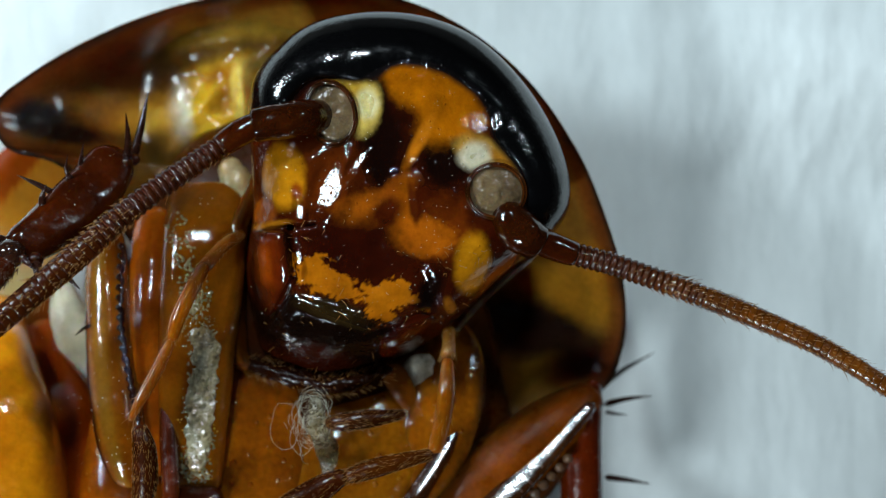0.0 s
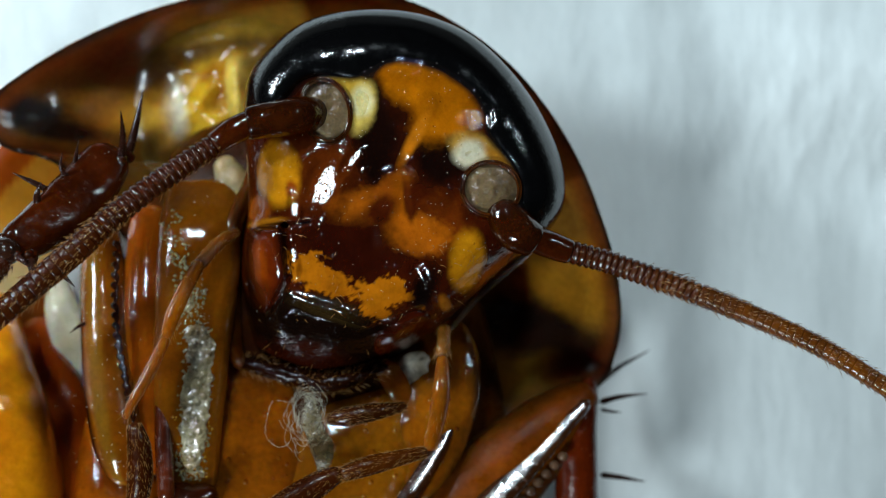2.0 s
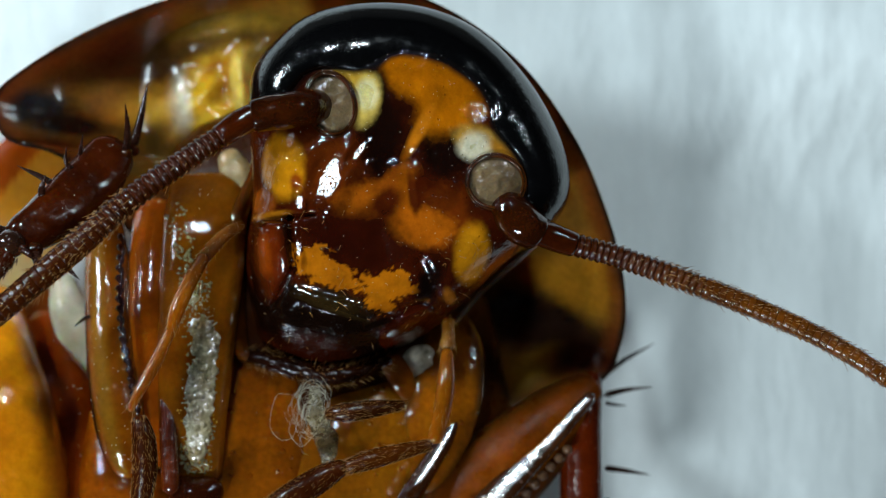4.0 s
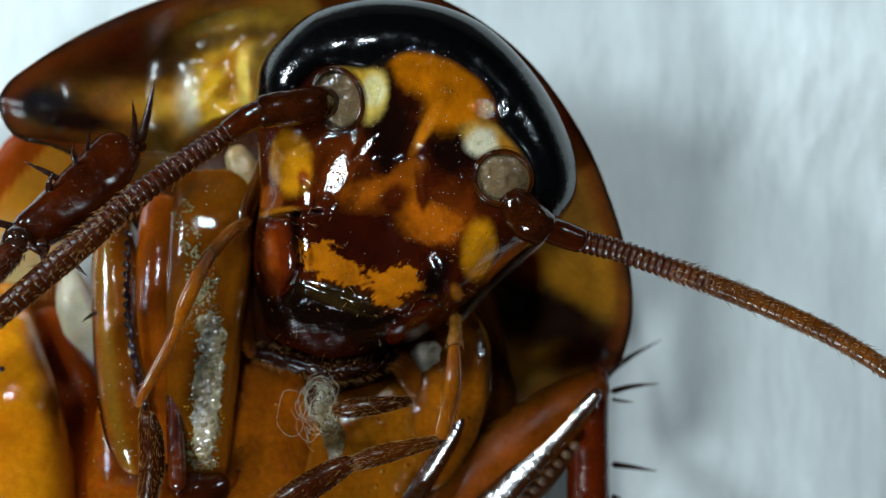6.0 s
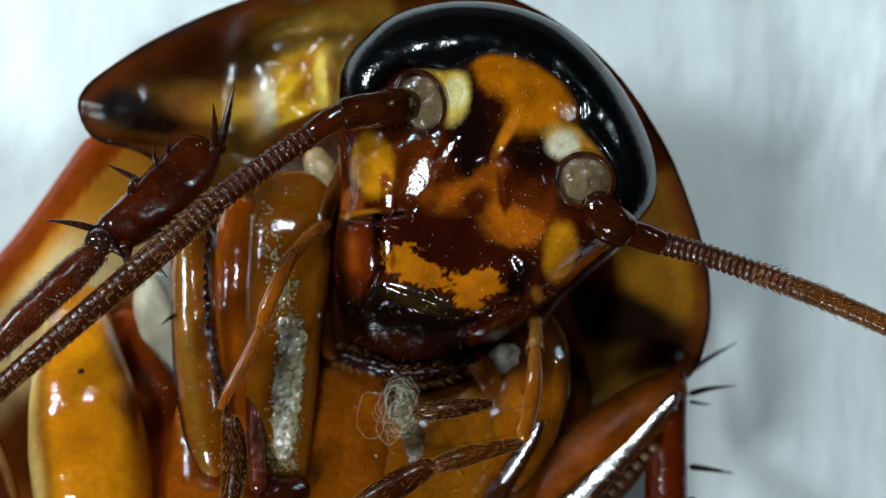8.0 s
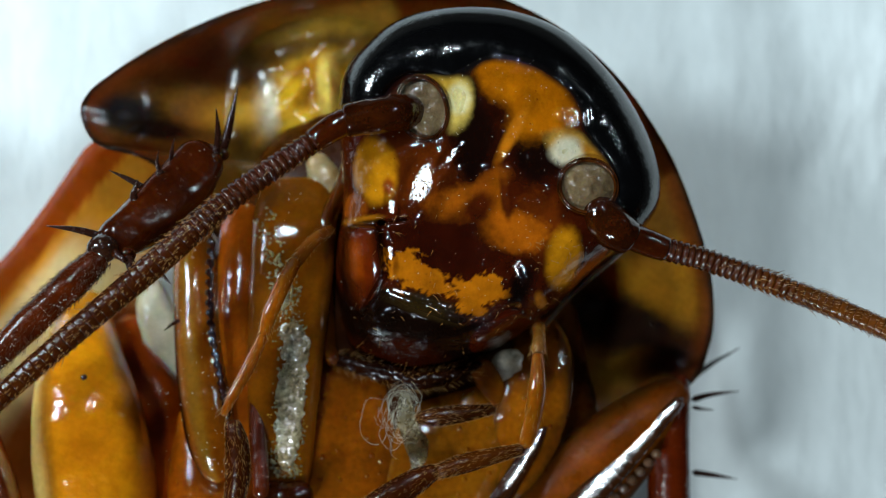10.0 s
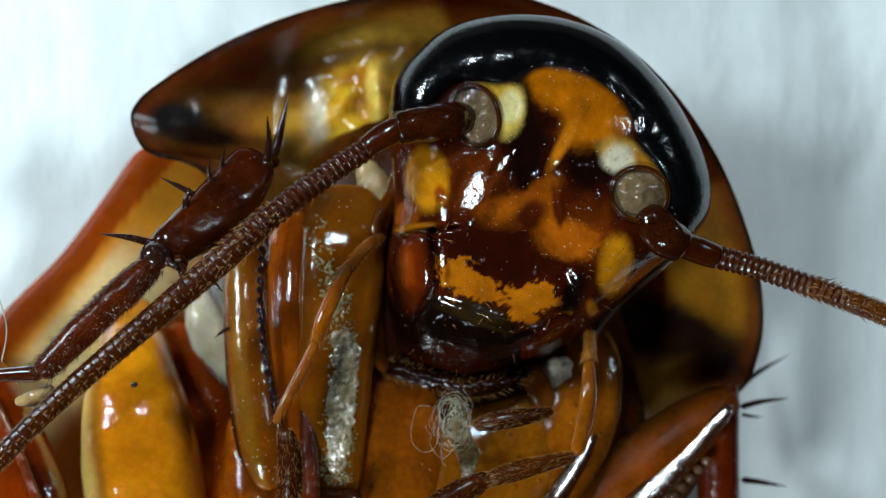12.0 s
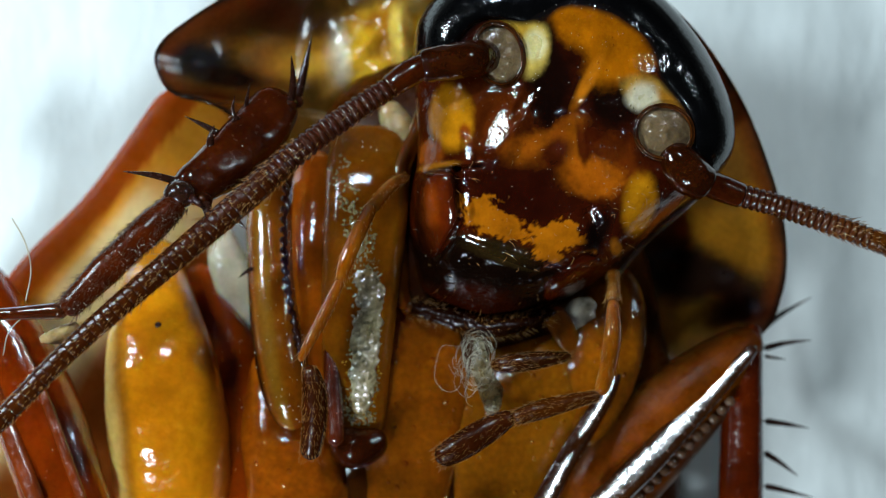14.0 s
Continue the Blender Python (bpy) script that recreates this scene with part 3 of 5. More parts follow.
def build_head():
    nu, nv = 190, 420
    a = np.linspace(0, 2 * np.pi, nv, endpoint=False)[None]
    q = head_point(np.sin(np.linspace(0.004, np.pi / 2, nu))[:, None], a)
    back = q[-1:] + np.array([0.3, 0.7, 1.0])[:, None, None] * ((np.r_[HUB, 0] - q[-1:]) * (0.25, 0.25, 0) - (0, 0, 1.0))
    q = np.concatenate([q, back])
    head = part("head", mesh_of(q.reshape(-1, 3), [f[::-1] for f in ring_faces(len(q), nv)], face_tint), FACE, roach, "mottled orange and dark brown face with black crown")
    for f in head.data.polygons:
        if f.normal.z < -0.99:
            f.use_smooth = False
    # a black crown over the capsule, swollen on each side into a kidney-shaped eye
    eye_band("crown", EYE_SPLIT[0], EYE_SPLIT[1], CROWN, head, "smooth black crown")
    eye_band("compound_eye", EYE_SPLIT[1], EDGE_ANGLE[-1] - 0.01, EYE, head, "glossy black kidney-shaped compound eye")
    eye_band("compound_eye", EDGE_ANGLE[0] + 0.01, EYE_SPLIT[0], EYE, head, "glossy black kidney-shaped compound eye")
    plate("labrum", [(-2.16, -0.58), (-1.84, -0.78), (-1.40, -0.96), (-0.96, -1.14), (-0.86, -1.43), (-1.20, -1.70), (-1.68, -1.80), (-2.16, -1.70), (-2.50, -1.42), (-2.53, -1.06), (-2.37, -0.74)], 0.03, 0.26, LIP, head, "black shining upper lip", lip_tint)
    plate("mandible", [(-2.68, 0.24), (-2.44, 0.30), (-2.22, 0.26), (-2.15, -0.06), (-2.17, -0.42), (-2.28, -0.70), (-2.50, -0.91), (-2.68, -0.82), (-2.75, -0.46), (-2.73, -0.06)], 0.12, 0.24, FACE, head, "reddish-brown mandible", jaw_tint)
    plate("mandible", [(-0.11, -0.98), (-0.27, -1.24), (-0.60, -1.46), (-0.86, -1.53), (-0.91, -1.32), (-0.68, -1.10), (-0.36, -0.90)], 0.08, 0.18, FACE, head, "dark red mandible", mottle((0.045, 0.008, 0.003), (0.010, 0.003, 0.001), 2.2))
    # antenna sockets and the pale simple eyes beside them
    for (x, y, z), rx, ry, turn in ((on_face(-1.59, 1.94), 0.33, 0.43, 15), (on_face(0.74, 0.84), 0.39, 0.36, -10)):
        ang = np.linspace(0, 2 * np.pi, 64, endpoint=False)
        c, s = math.cos(radians(turn)), math.sin(radians(turn))
        rim = np.stack([x + rx * np.cos(ang) * c - ry * np.sin(ang) * s, y + rx * np.cos(ang) * s + ry * np.sin(ang) * c, z + 0 * ang], -1)
        heights = head_height(rim[:, 0], rim[:, 1])
        fit = np.linalg.lstsq(np.c_[rim[:, :2] - (x, y), np.ones(len(ang))], heights, rcond=None)[0]
        rim[:, 2] = (rim[:, :2] - (x, y)) @ fit[:2] * 0.8 + fit[2] + 0.07
        z = float(rim[:, 2].mean())
        out = (rim - (x, y, z)) / np.linalg.norm(rim - (x, y, z), axis=1)[:, None]
        n, g = len(ang), np.linspace(0, 2 * np.pi, 8, endpoint=False)
        faces = [[b * 8 + e, b * 8 + (e + 1) % 8, (b + 1) % n * 8 + (e + 1) % 8, (b + 1) % n * 8 + e] for b in range(n) for e in range(8)]
        for wide, thick, sink in ((1.0, 0.022, 0.0), (1.10, 0.016, 0.02)):
            ring = np.array([x, y, z]) + (rim - (x, y, z)) * wide - (0, 0, sink)
            q = ring[:, None] + thick * (np.cos(g)[None, :, None] * out[:, None] + np.sin(g)[None, :, None] * np.array([0, 0, 1.0]))
            part("socket_rim", mesh_of(q.reshape(-1, 3), faces, mottle((0.02, 0.008, 0.003), (0.10, 0.05, 0.015), 5)), FACE, head, "thin dark rim of the antenna socket")
        r = np.linspace(0.02, 1.12, 22)[:, None, None]
        disc = np.array([x, y, z]) + (rim[None] - (x, y, z)) * r
        disc[..., 2] += 0.10 * (1 - np.clip(r[..., 0], 0, 1) ** 2) - 0.05 + 0.13 * cloud(disc, 3.0, 2) * np.clip(1 - r[..., 0] ** 4, 0, 1)
        part("socket_membrane", mesh_of(disc.reshape(-1, 3), [f for f in ring_faces(22, n)[:-1]], mottle((0.17, 0.115, 0.06), (0.06, 0.032, 0.014), 3.5)), WET, head, "greyish translucent wrinkled membrane")
    plate("simple_eye", [(-1.24, 2.25), (-1.04, 2.29), (-0.91, 2.10), (-0.96, 1.87), (-1.10, 1.75), (-1.21, 1.97)], 0.015, 0.30, PALE, head, "pale yellow simple eye", mottle((0.58, 0.46, 0.20), (0.44, 0.30, 0.07), 5), 0.05)
    plate("simple_eye", [(0.24, 1.43), (0.46, 1.55), (0.67, 1.45), (0.59, 1.24), (0.40, 1.13), (0.24, 1.23)], 0.004, 0.3, PALE, head, "pale cream simple eye", mottle((0.52, 0.45, 0.30), (0.42, 0.30, 0.10), 5), 0.035)
    # mouthparts
    lip = [(-2.87, -1.64, 2.90), (-2.41, -1.76, 3.15), (-1.83, -1.91, 3.25), (-1.38, -1.92, 3.25), (-0.77, -1.72, 3.00)]
    part("lower_lip", tube(lip, [0.10, 0.14, 0.15, 0.13, 0.05], 0.2, mottle((0.008, 0.003, 0.0015), (0.022, 0.007, 0.002), 4), n=70, around=28, lumps=0.3, freq=5), HAIRY, head, "dark bristly lip edge")
    part("lip_bristles", bristles(lip, 0.15, 300, 0.13, 0.0045, 0.45, 3), BRISTLE, head, "short golden bristles", "stuff")
    cheek = [(-2.57, 1.56, 3.20), (-2.73, 0.91, 3.10), (-2.96, 0.34, 3.00), (-3.07, -0.49, 2.90), (-3.05, -1.31, 2.90), (-2.83, -1.76, 3.00)]
    part("cheek_plate", tube(cheek, [0.10, 0.14, 0.16, 0.20, 0.2, 0.10], [0.3] * 6, mottle((0.085, 0.036, 0.008), (0.030, 0.010, 0.003), 2.5), n=60, lumps=0.08), CUTICLE, head, "narrow brown cheek plate")
    part("cheek_plate", tube([(1.55, 0.13, 2.90), (1.00, -0.34, 2.85), (0.55, -0.74, 2.85), (0.17, -1.19, 2.90)], [0.03, 0.05, 0.05, 0.04], 0.07, mottle((0.05, 0.03, 0.02), (0.02, 0.012, 0.01), 3), n=40), CUTICLE, head, "narrow dark cheek plate")
    rnd = np.random.RandomState(5)
    roots, tips = [], []
    for _ in range(90):
        at = head_point(math.sqrt(rnd.uniform(0.1, 0.9)), rnd.uniform(-2.9, -0.6))
        roots.append(at)
        tips.append(at + (rnd.normal(0, 0.06), -0.05 + rnd.normal(0, 0.05), rnd.uniform(0.08, 0.2)))
    part("face_bristles", hair_mesh(roots, tips, 0.005), BRISTLE, head, "sparse golden bristles", "stuff")
    # white grains stand in for tiny glints as well as dust
    rnd = np.random.RandomState(12)
    part("dust", grains(head_point(np.sqrt(rnd.uniform(0.0, 0.92, 420)), rnd.uniform(-np.pi, np.pi, 420)), 0.008, rnd), DUST, head, "scattered pale grains for dust and sparkle dots", "stuff")
    return head


def jaw_tint(p):
    c = np.broadcast_to(vec((0.012, 0.002, 0.0006)), p.shape)
    return patches(p, c, [(-2.45, -0.21, 0.22, 0.50, 4, (0.09, 0.010, 0.0005), 0.6, 0.25), (-2.54, -0.18, 0.10, 0.26, 4, (0.22, 0.034, 0.001), 0.7, 0.25)], 51)


def lip_tint(p):
    c = np.broadcast_to(vec((0.004, 0.0014, 0.0007)), p.shape)
    return patches(p, c, [(-1.48, -0.91, 0.50, 0.12, -18, (0.020, 0.011, 0.003), 0.5, 0.4), (-1.88, -1.54, 0.55, 0.22, -8, (0.022, 0.0024, 0.0004), 0.5, 0.3)], 57)


# ---- antennae ----
def build_antenna(scape, scape_wide, pedicel, path, wide, first, seed, tip=(0.060, 0.024, 0.010)):
    """A scape and pedicel, then a whip of many ring segments on a thin core."""
    antenna = part("antenna", tube(path, [w * 0.85 for w in wide], tint=mottle((0.10, 0.030, 0.008), (0.05, 0.014, 0.005), 2), n=120, around=12), HORN, roach, "long dark brown ringed antenna")
    part("scape", tube(scape, scape_wide, tint=mottle((0.034, 0.011, 0.004), (0.014, 0.005, 0.002), 2.5, seed), n=60, around=36, lumps=0.10, freq=3.0, ends=(0.5, 0.35)), SCAPE, antenna, "glossy red-brown base segment")
    part("pedicel", tube(pedicel, [wide[0] * 1.12, wide[0] * 1.15, wide[0] * 1.02], tint=mottle((0.055, 0.015, 0.004), (0.03, 0.009, 0.003), 3, seed), n=24, around=24, ends=(0.2, 0.2)), SCAPE, antenna, "smooth second segment")
    n = 900
    p, w = spline(path, n), spline(wide, n)
    run = np.r_[0, np.cumsum(np.linalg.norm(np.diff(p, axis=0), axis=1))]
    at, step, count = 0.0, first, 0
    roots, tips = [], []
    rnd = np.random.RandomState(seed)
    while at + step < run[-1]:
        a = [np.interp(at, run, p[:, k]) for k in range(3)]
        b = [np.interp(at + step, run, p[:, k]) for k in range(3)]
        r = float(np.interp(at, run, w))
        mid = [(x + y) / 2 for x, y in zip(a, b)]
        me = tube([a, mid, b], [r * (0.90 if count < 20 else 0.99), r * 1.01, r * (0.98 if count < 20 else 1.005)], tint=mottle(vec((0.040, 0.013, 0.004)) * (1 - at / run[-1]) + vec(tip) * at / run[-1], (0.030, 0.010, 0.005), 6, seed), n=7, around=18, ends=(0, 0.18 if count < 20 else 0))
        part("segment", me, HORN, antenna)
        way = vec(b) - vec(a)
        way /= np.linalg.norm(way)
        side = np.cross(way, (0, 0, 1.0))
        for _ in range(3 if count < 14 else 26):
            g = rnd.uniform(0, 2 * math.pi)
            out = math.cos(g) * side + math.sin(g) * np.cross(side, way)
            root = vec(mid) + out * r + way * step * rnd.uniform(-0.3, 0.4)
            roots.append(root)
            tips.append(root + (out * rnd.uniform(0.3, 0.8) + way) * (0.06 if rnd.rand() > 0.08 else 0.16) * rnd.uniform(0.6, 1.1))
        at += step
        step = min(step * 1.006, first * 1.5)
        count += 1
    part("bristles", hair_mesh(roots, tips, 0.0055), BRISTLE, antenna, "fine golden bristles", "stuff")
    return antenna


# ---- body behind the head ----
PRON_MID = vec((-1.95, 1.11))
PRON_RIM = [(-6.53, 1.74, 3.00), (-6.58, 1.96, 3.00), (-6.53, 2.16, 2.95), (-6.28, 2.42, 2.90), (-5.43, 3.00, 2.70), (-4.37, 3.49, 2.50), (-3.20, 3.81, 2.40), (-2.12, 3.92, 2.40), (-0.86, 3.80, 2.40), (0.26, 3.35, 2.40), (1.22, 2.57, 2.50),
            (1.96, 1.52, 2.60), (2.42, 0.44, 2.60), (2.67, -0.55, 2.60), (2.64, -1.47, 2.50), (2.19, -2.19, 2.30), (0.42, -2.77, 1.80), (-2.13, -2.45, 1.60), (-4.25, -0.40, 1.80), (-5.46, 1.11, 2.40), (-6.25, 1.43, 2.80), (-6.43, 1.56, 2.95)]
RIM = spline(PRON_RIM + PRON_RIM[:1], 240)[:-1]
# the hood curls up round the head
lifted = 0.3 * smooth(-5.0, -2.5, RIM[:, 0]) * smooth(-1.6, 0.6, RIM[:, 1])
RIM[:, 0] = -1.2 + (RIM[:, 0] + 1.2) * (1 - lifted / (43.6 - RIM[:, 2]))
RIM[:, 1] = RIM[:, 1] * (1 - lifted / (43.6 - RIM[:, 2]))
RIM[:, 2] += lifted


# own colours of the shield; the last patch paints a shadow near its left corner
SHIELD_MARKS = [(-4.79, 2.84, 1.9, 0.34, 24, (0.085, 0.022, 0.003), 0.5, 0.3), (-4.79, 2.43, 1.1, 0.42, 22, (0.050, 0.016, 0.003), 0.5, 0.4), (-4.96, 2.05, 0.9, 0.28, 6, (0.28, 0.12, 0.008), 0.6, 0.3), (-4.54, 1.97, 0.42, 0.20, 0, (0.42, 0.22, 0.02), 0.6, 0.3),
                (-3.21, 3.18, 1.2, 0.24, 8, (0.09, 0.040, 0.005), 0.6, 0.3), (-2.46, 3.47, 1.6, 0.24, 10, (0.24, 0.125, 0.012), 0.5, 0.3), (-6.04, 1.97, 0.75, 0.30, -4, (0.010, 0.008, 0.008), 0.5, 0.3), (-5.50, 1.72, 0.55, 0.14, -4, (0.012, 0.006, 0.004), 0.5, 0.3)]
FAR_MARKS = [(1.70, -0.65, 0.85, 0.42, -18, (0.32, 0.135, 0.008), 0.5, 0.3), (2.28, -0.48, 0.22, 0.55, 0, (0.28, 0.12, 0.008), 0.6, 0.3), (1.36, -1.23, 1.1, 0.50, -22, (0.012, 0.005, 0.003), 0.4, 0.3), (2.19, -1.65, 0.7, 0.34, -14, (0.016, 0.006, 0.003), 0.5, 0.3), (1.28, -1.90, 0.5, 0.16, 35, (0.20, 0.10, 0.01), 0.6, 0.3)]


def pronotum_tint(p):
    c = np.broadcast_to(vec((0.15, 0.068, 0.009)), p.shape)
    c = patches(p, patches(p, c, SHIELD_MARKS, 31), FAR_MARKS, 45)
    edge = inside(p, RIM[::4, :2]) + 0.03 * cloud(p, 2, 3)
    c = blend(c, (0.10, 0.020, 0.003), (1 - smooth(0.14, 0.34, edge)) * 0.85)
    return blend(c, (0.012, 0.008, 0.005), 1 - smooth(0.03, 0.10, edge))


def build_pronotum():
    nu = len(RIM)
    r = np.r_[np.linspace(0.02, 0.98, 46), 0.992, 0.998, 1.0][:, None, None]
    hub = np.array([PRON_MID[0], PRON_MID[1], 0.9])
    top = hub + (RIM[None] - hub) * r * (1, 1, 0) + (RIM[None] - hub) * r**3 * (0, 0, 1)
    rr = r[..., 0] + 0 * top[..., 0]
    top[..., 2] += 0.03 * cloud(top, 1.0, 8) + 0.03 * smooth(0.86, 0.95, rr) - 0.08 * smooth(0.96, 1.0, rr)
    top[..., 2] += 0.70 * np.exp(-((top[..., 0] + 5.58) ** 2 / 0.40 + (top[..., 1] - 1.88) ** 2 / 0.30))  # the swollen corner
    low = (top - (0, 0, 0.2))[::-1]
    q = np.concatenate([top, low])
    q[..., 2] = np.maximum(q[..., 2], 0.02)
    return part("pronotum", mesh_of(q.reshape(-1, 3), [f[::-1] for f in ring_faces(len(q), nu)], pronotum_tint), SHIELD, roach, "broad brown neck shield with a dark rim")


def shield_height(x, y):
    """The height of the shield's inner face at x, y."""
    rim = RIM - (PRON_MID[0], PRON_MID[1], 0.9)
    order = np.argsort(np.arctan2(rim[:, 1], rim[:, 0]))
    rim = rim[order]
    turn = np.arctan2(rim[:, 1], rim[:, 0])
    at = np.arctan2(y - PRON_MID[1], x - PRON_MID[0])
    far = np.interp(at, turn, np.hypot(rim[:, 0], rim[:, 1]), period=2 * np.pi)
    high = np.interp(at, turn, rim[:, 2], period=2 * np.pi)
    return 0.9 + high * (np.hypot(x - PRON_MID[0], y - PRON_MID[1]) / far) ** 3


def build_body():
    build_pronotum()
    part("thorax", tube([(-1.64, 2.44, 1.60), (-2.07, -0.45, 1.85), (-2.24, -3.00, 1.80), (-2.58, -5.55, 1.70), (-2.75, -8.97, 1.60)], [1.7, 2.7, 3.4, 3.9, 4.0], [0.9, 1.05, 1.1, 1.15, 1.1], mottle((0.05, 0.020, 0.003), (0.025, 0.009, 0.002), 0.7), n=60, around=48, lumps=0.02), DULL, roach, "amber underside of the thorax")
    # neck
    gx, gy = np.meshgrid(np.linspace(-5.77, -2.03, 190), np.linspace(4.00, 0.51, 190), indexing="ij")
    q = np.stack([gx, gy, shield_height(gx, gy)], -1)
    ox, oy = (gx + 3.10) / 1.75, (gy - 2.05) / 1.75
    env = 1 - smooth(0.05, 1.0, np.hypot(ox, oy) + 0.12 * cloud(q * (1, 1, 0), 0.9, 4))
    env = env * smooth(0.15, 0.7, inside(q, RIM[::4, :2]))
    folds = 0.0
    for x, y, rx, ry, deg, up in ((-4.03, 2.08, 0.30, 0.60, 4, 0.50), (-4.13, 1.42, 0.22, 0.34, 0, 0.26), (-3.52, 2.26, 0.14, 0.60, -42, 0.20), (-3.29, 2.41, 0.20, 0.26, 0, -0.24), (-3.42, 1.85, 0.38, 0.28, 0, 0.18),
                                  (-3.00, 2.41, 0.17, 0.48, 4, 0.38), (-2.54, 3.05, 0.50, 0.20, 36, 0.34), (-1.91, 3.25, 0.40, 0.16, 14, 0.26), (-3.76, 2.78, 0.35, 0.20, 20, -0.10)):
        c, t = math.cos(radians(deg)), math.sin(radians(deg))
        folds = folds + up * np.exp(-((((gx - x) * c + (gy - y) * t) / rx) ** 2 + (((gy - y) * c - (gx - x) * t) / ry) ** 2))
    crease = abs(fuzz(q * (1.3, 0.8, 0), 1.7, 3)) * 0.8 + abs(fuzz(q * (1, 1, 0), 3.8, 8)) * 0.25
    q[..., 2] += -0.05 + env * (1.0 + folds + 0.14 * (crease - 0.35))
    wide, pleat = env.reshape(-1), crease.reshape(-1)

    def tissue(p):
        c = blend(np.broadcast_to(vec((0.42, 0.185, 0.006)), p.shape), (0.52, 0.28, 0.016), smooth(0.08, 0.40, pleat))
        c = patches(p, c, [(-3.29, 2.41, 0.26, 0.30, 0, (0.26, 0.080, 0.002), 0.5, 0.4), (-3.64, 2.16, 0.14, 0.46, -42, (0.52, 0.29, 0.012), 0.5, 0.3), (-4.04, 2.08, 0.25, 0.56, 4, (0.78, 0.74, 0.58), 0.4, 0.3), (-4.14, 1.40, 0.22, 0.34, 0, (0.54, 0.38, 0.10), 0.5, 0.5),
                           (-3.00, 2.41, 0.17, 0.50, 4, (0.52, 0.36, 0.07), 0.4, 0.5), (-2.53, 3.05, 0.48, 0.18, 36, (0.46, 0.33, 0.09), 0.4, 0.5), (-1.95, 3.25, 0.40, 0.14, 14, (0.40, 0.28, 0.08), 0.4, 0.5), (-3.60, 3.07, 1.0, 0.25, 16, (0.10, 0.045, 0.005), 0.5, 0.3)], 71)
        return blend(pronotum_tint(p), c, smooth(0.3, 0.8, wide))
    faces = [f for f in sheet_faces(190, 190) if wide[f].max() > 0]
    part("neck_membrane", mesh_of(q.reshape(-1, 3), faces, tissue), SOFT, roach, "wet folded yellow neck membrane")
    part("neck_plate", tube([(-3.16, 1.37, 2.50), (-3.07, 0.95, 2.60), (-2.95, 0.54, 2.60)], [0.15, 0.22, 0.12], 0.15, mottle((0.42, 0.33, 0.18), (0.24, 0.12, 0.03), 3), n=50, around=40, lumps=0.5, freq=3), PALE, roach, "whitish neck plate")
    # wing cover and abdomen edge, seen from below
    def wing_tint(p):
        a, b = vec((-6.49, 1.34, 1.60)), vec((-8.88, -1.47, 1.60))
        out = np.array([-(b - a)[1], (b - a)[0], 0])
        out /= -np.linalg.norm(out)
        d = (p - a) @ out
        d = np.where(out[0] > 0, d, -d) + 0.05 * cloud(p, 1.0, 4)
        c = blend(np.broadcast_to(vec((0.21, 0.034, 0.001)), p.shape), (0.50, 0.20, 0.015), smooth(0.26, 0.36, d))
        c = blend(c, (0.54, 0.39, 0.18), smooth(0.36, 0.55, d))
        root = np.hypot(p[..., 0] + 6.11, p[..., 1] - 1.12)
        c = blend(c, (0.30, 0.115, 0.008), smooth(0.28, 0.38, d) * (1 - smooth(0.7, 1.7, root + 0.2 * cloud(p, 1.2, 6))))
        return blend(c, (0.16, 0.035, 0.004), smooth(1.25, 1.75, d))
    part("wing_cover", tube([(-5.99, 1.68, 1.50), (-6.85, -0.62, 1.50), (-7.96, -2.33, 1.50), (-8.98, -4.72, 1.50), (-9.58, -8.13, 1.50)], [0.5, 1.15, 1.45, 1.6, 1.6], [0.12, 0.16, 0.18, 0.18, 0.18], wing_tint, n=90, around=64), WING, roach, "amber wing cover with a rust-brown edge")
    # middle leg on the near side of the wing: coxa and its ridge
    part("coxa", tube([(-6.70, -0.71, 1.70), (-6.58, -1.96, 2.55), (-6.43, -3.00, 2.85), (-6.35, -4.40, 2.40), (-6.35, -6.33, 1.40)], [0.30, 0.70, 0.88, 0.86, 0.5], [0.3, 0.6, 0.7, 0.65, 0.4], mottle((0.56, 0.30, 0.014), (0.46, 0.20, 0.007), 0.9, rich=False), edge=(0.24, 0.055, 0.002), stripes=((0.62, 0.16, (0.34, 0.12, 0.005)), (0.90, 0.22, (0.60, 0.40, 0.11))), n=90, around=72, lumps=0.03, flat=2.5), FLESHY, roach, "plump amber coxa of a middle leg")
    part("coxa", tube([(-6.11, -1.05, 1.60), (-5.69, -2.14, 2.10), (-5.34, -3.31, 2.20), (-5.18, -4.66, 2.20), (-5.11, -5.94, 2.00)], [0.25, 0.48, 0.55, 0.60, 0.4], [0.25, 0.45, 0.5, 0.5, 0.4], mottle((0.30, 0.075, 0.006), (0.18, 0.035, 0.004), 1.0), n=60, around=36, lumps=0.04), CUTICLE, roach, "rust-red ridge beside the coxa")
    part("dirt_speck", ball((-6.50, -1.91, 3.22), 0.055, 0.05, 0.05, mottle((0.03, 0.025, 0.02), UMBER, 8), n=10, around=14, lumps=0.2), SPINE, roach, "small dark speck")
    part("leg_membrane", tube([(-5.75, -0.45, 1.80), (-5.56, -1.05, 2.10), (-5.35, -1.68, 2.10), (-5.20, -2.15, 1.90)], [0.15, 0.30, 0.26, 0.08], 0.14, mottle((0.55, 0.50, 0.38), (0.45, 0.36, 0.22), 2), n=40, lumps=0.1), PALE, roach, "whitish joint membrane")
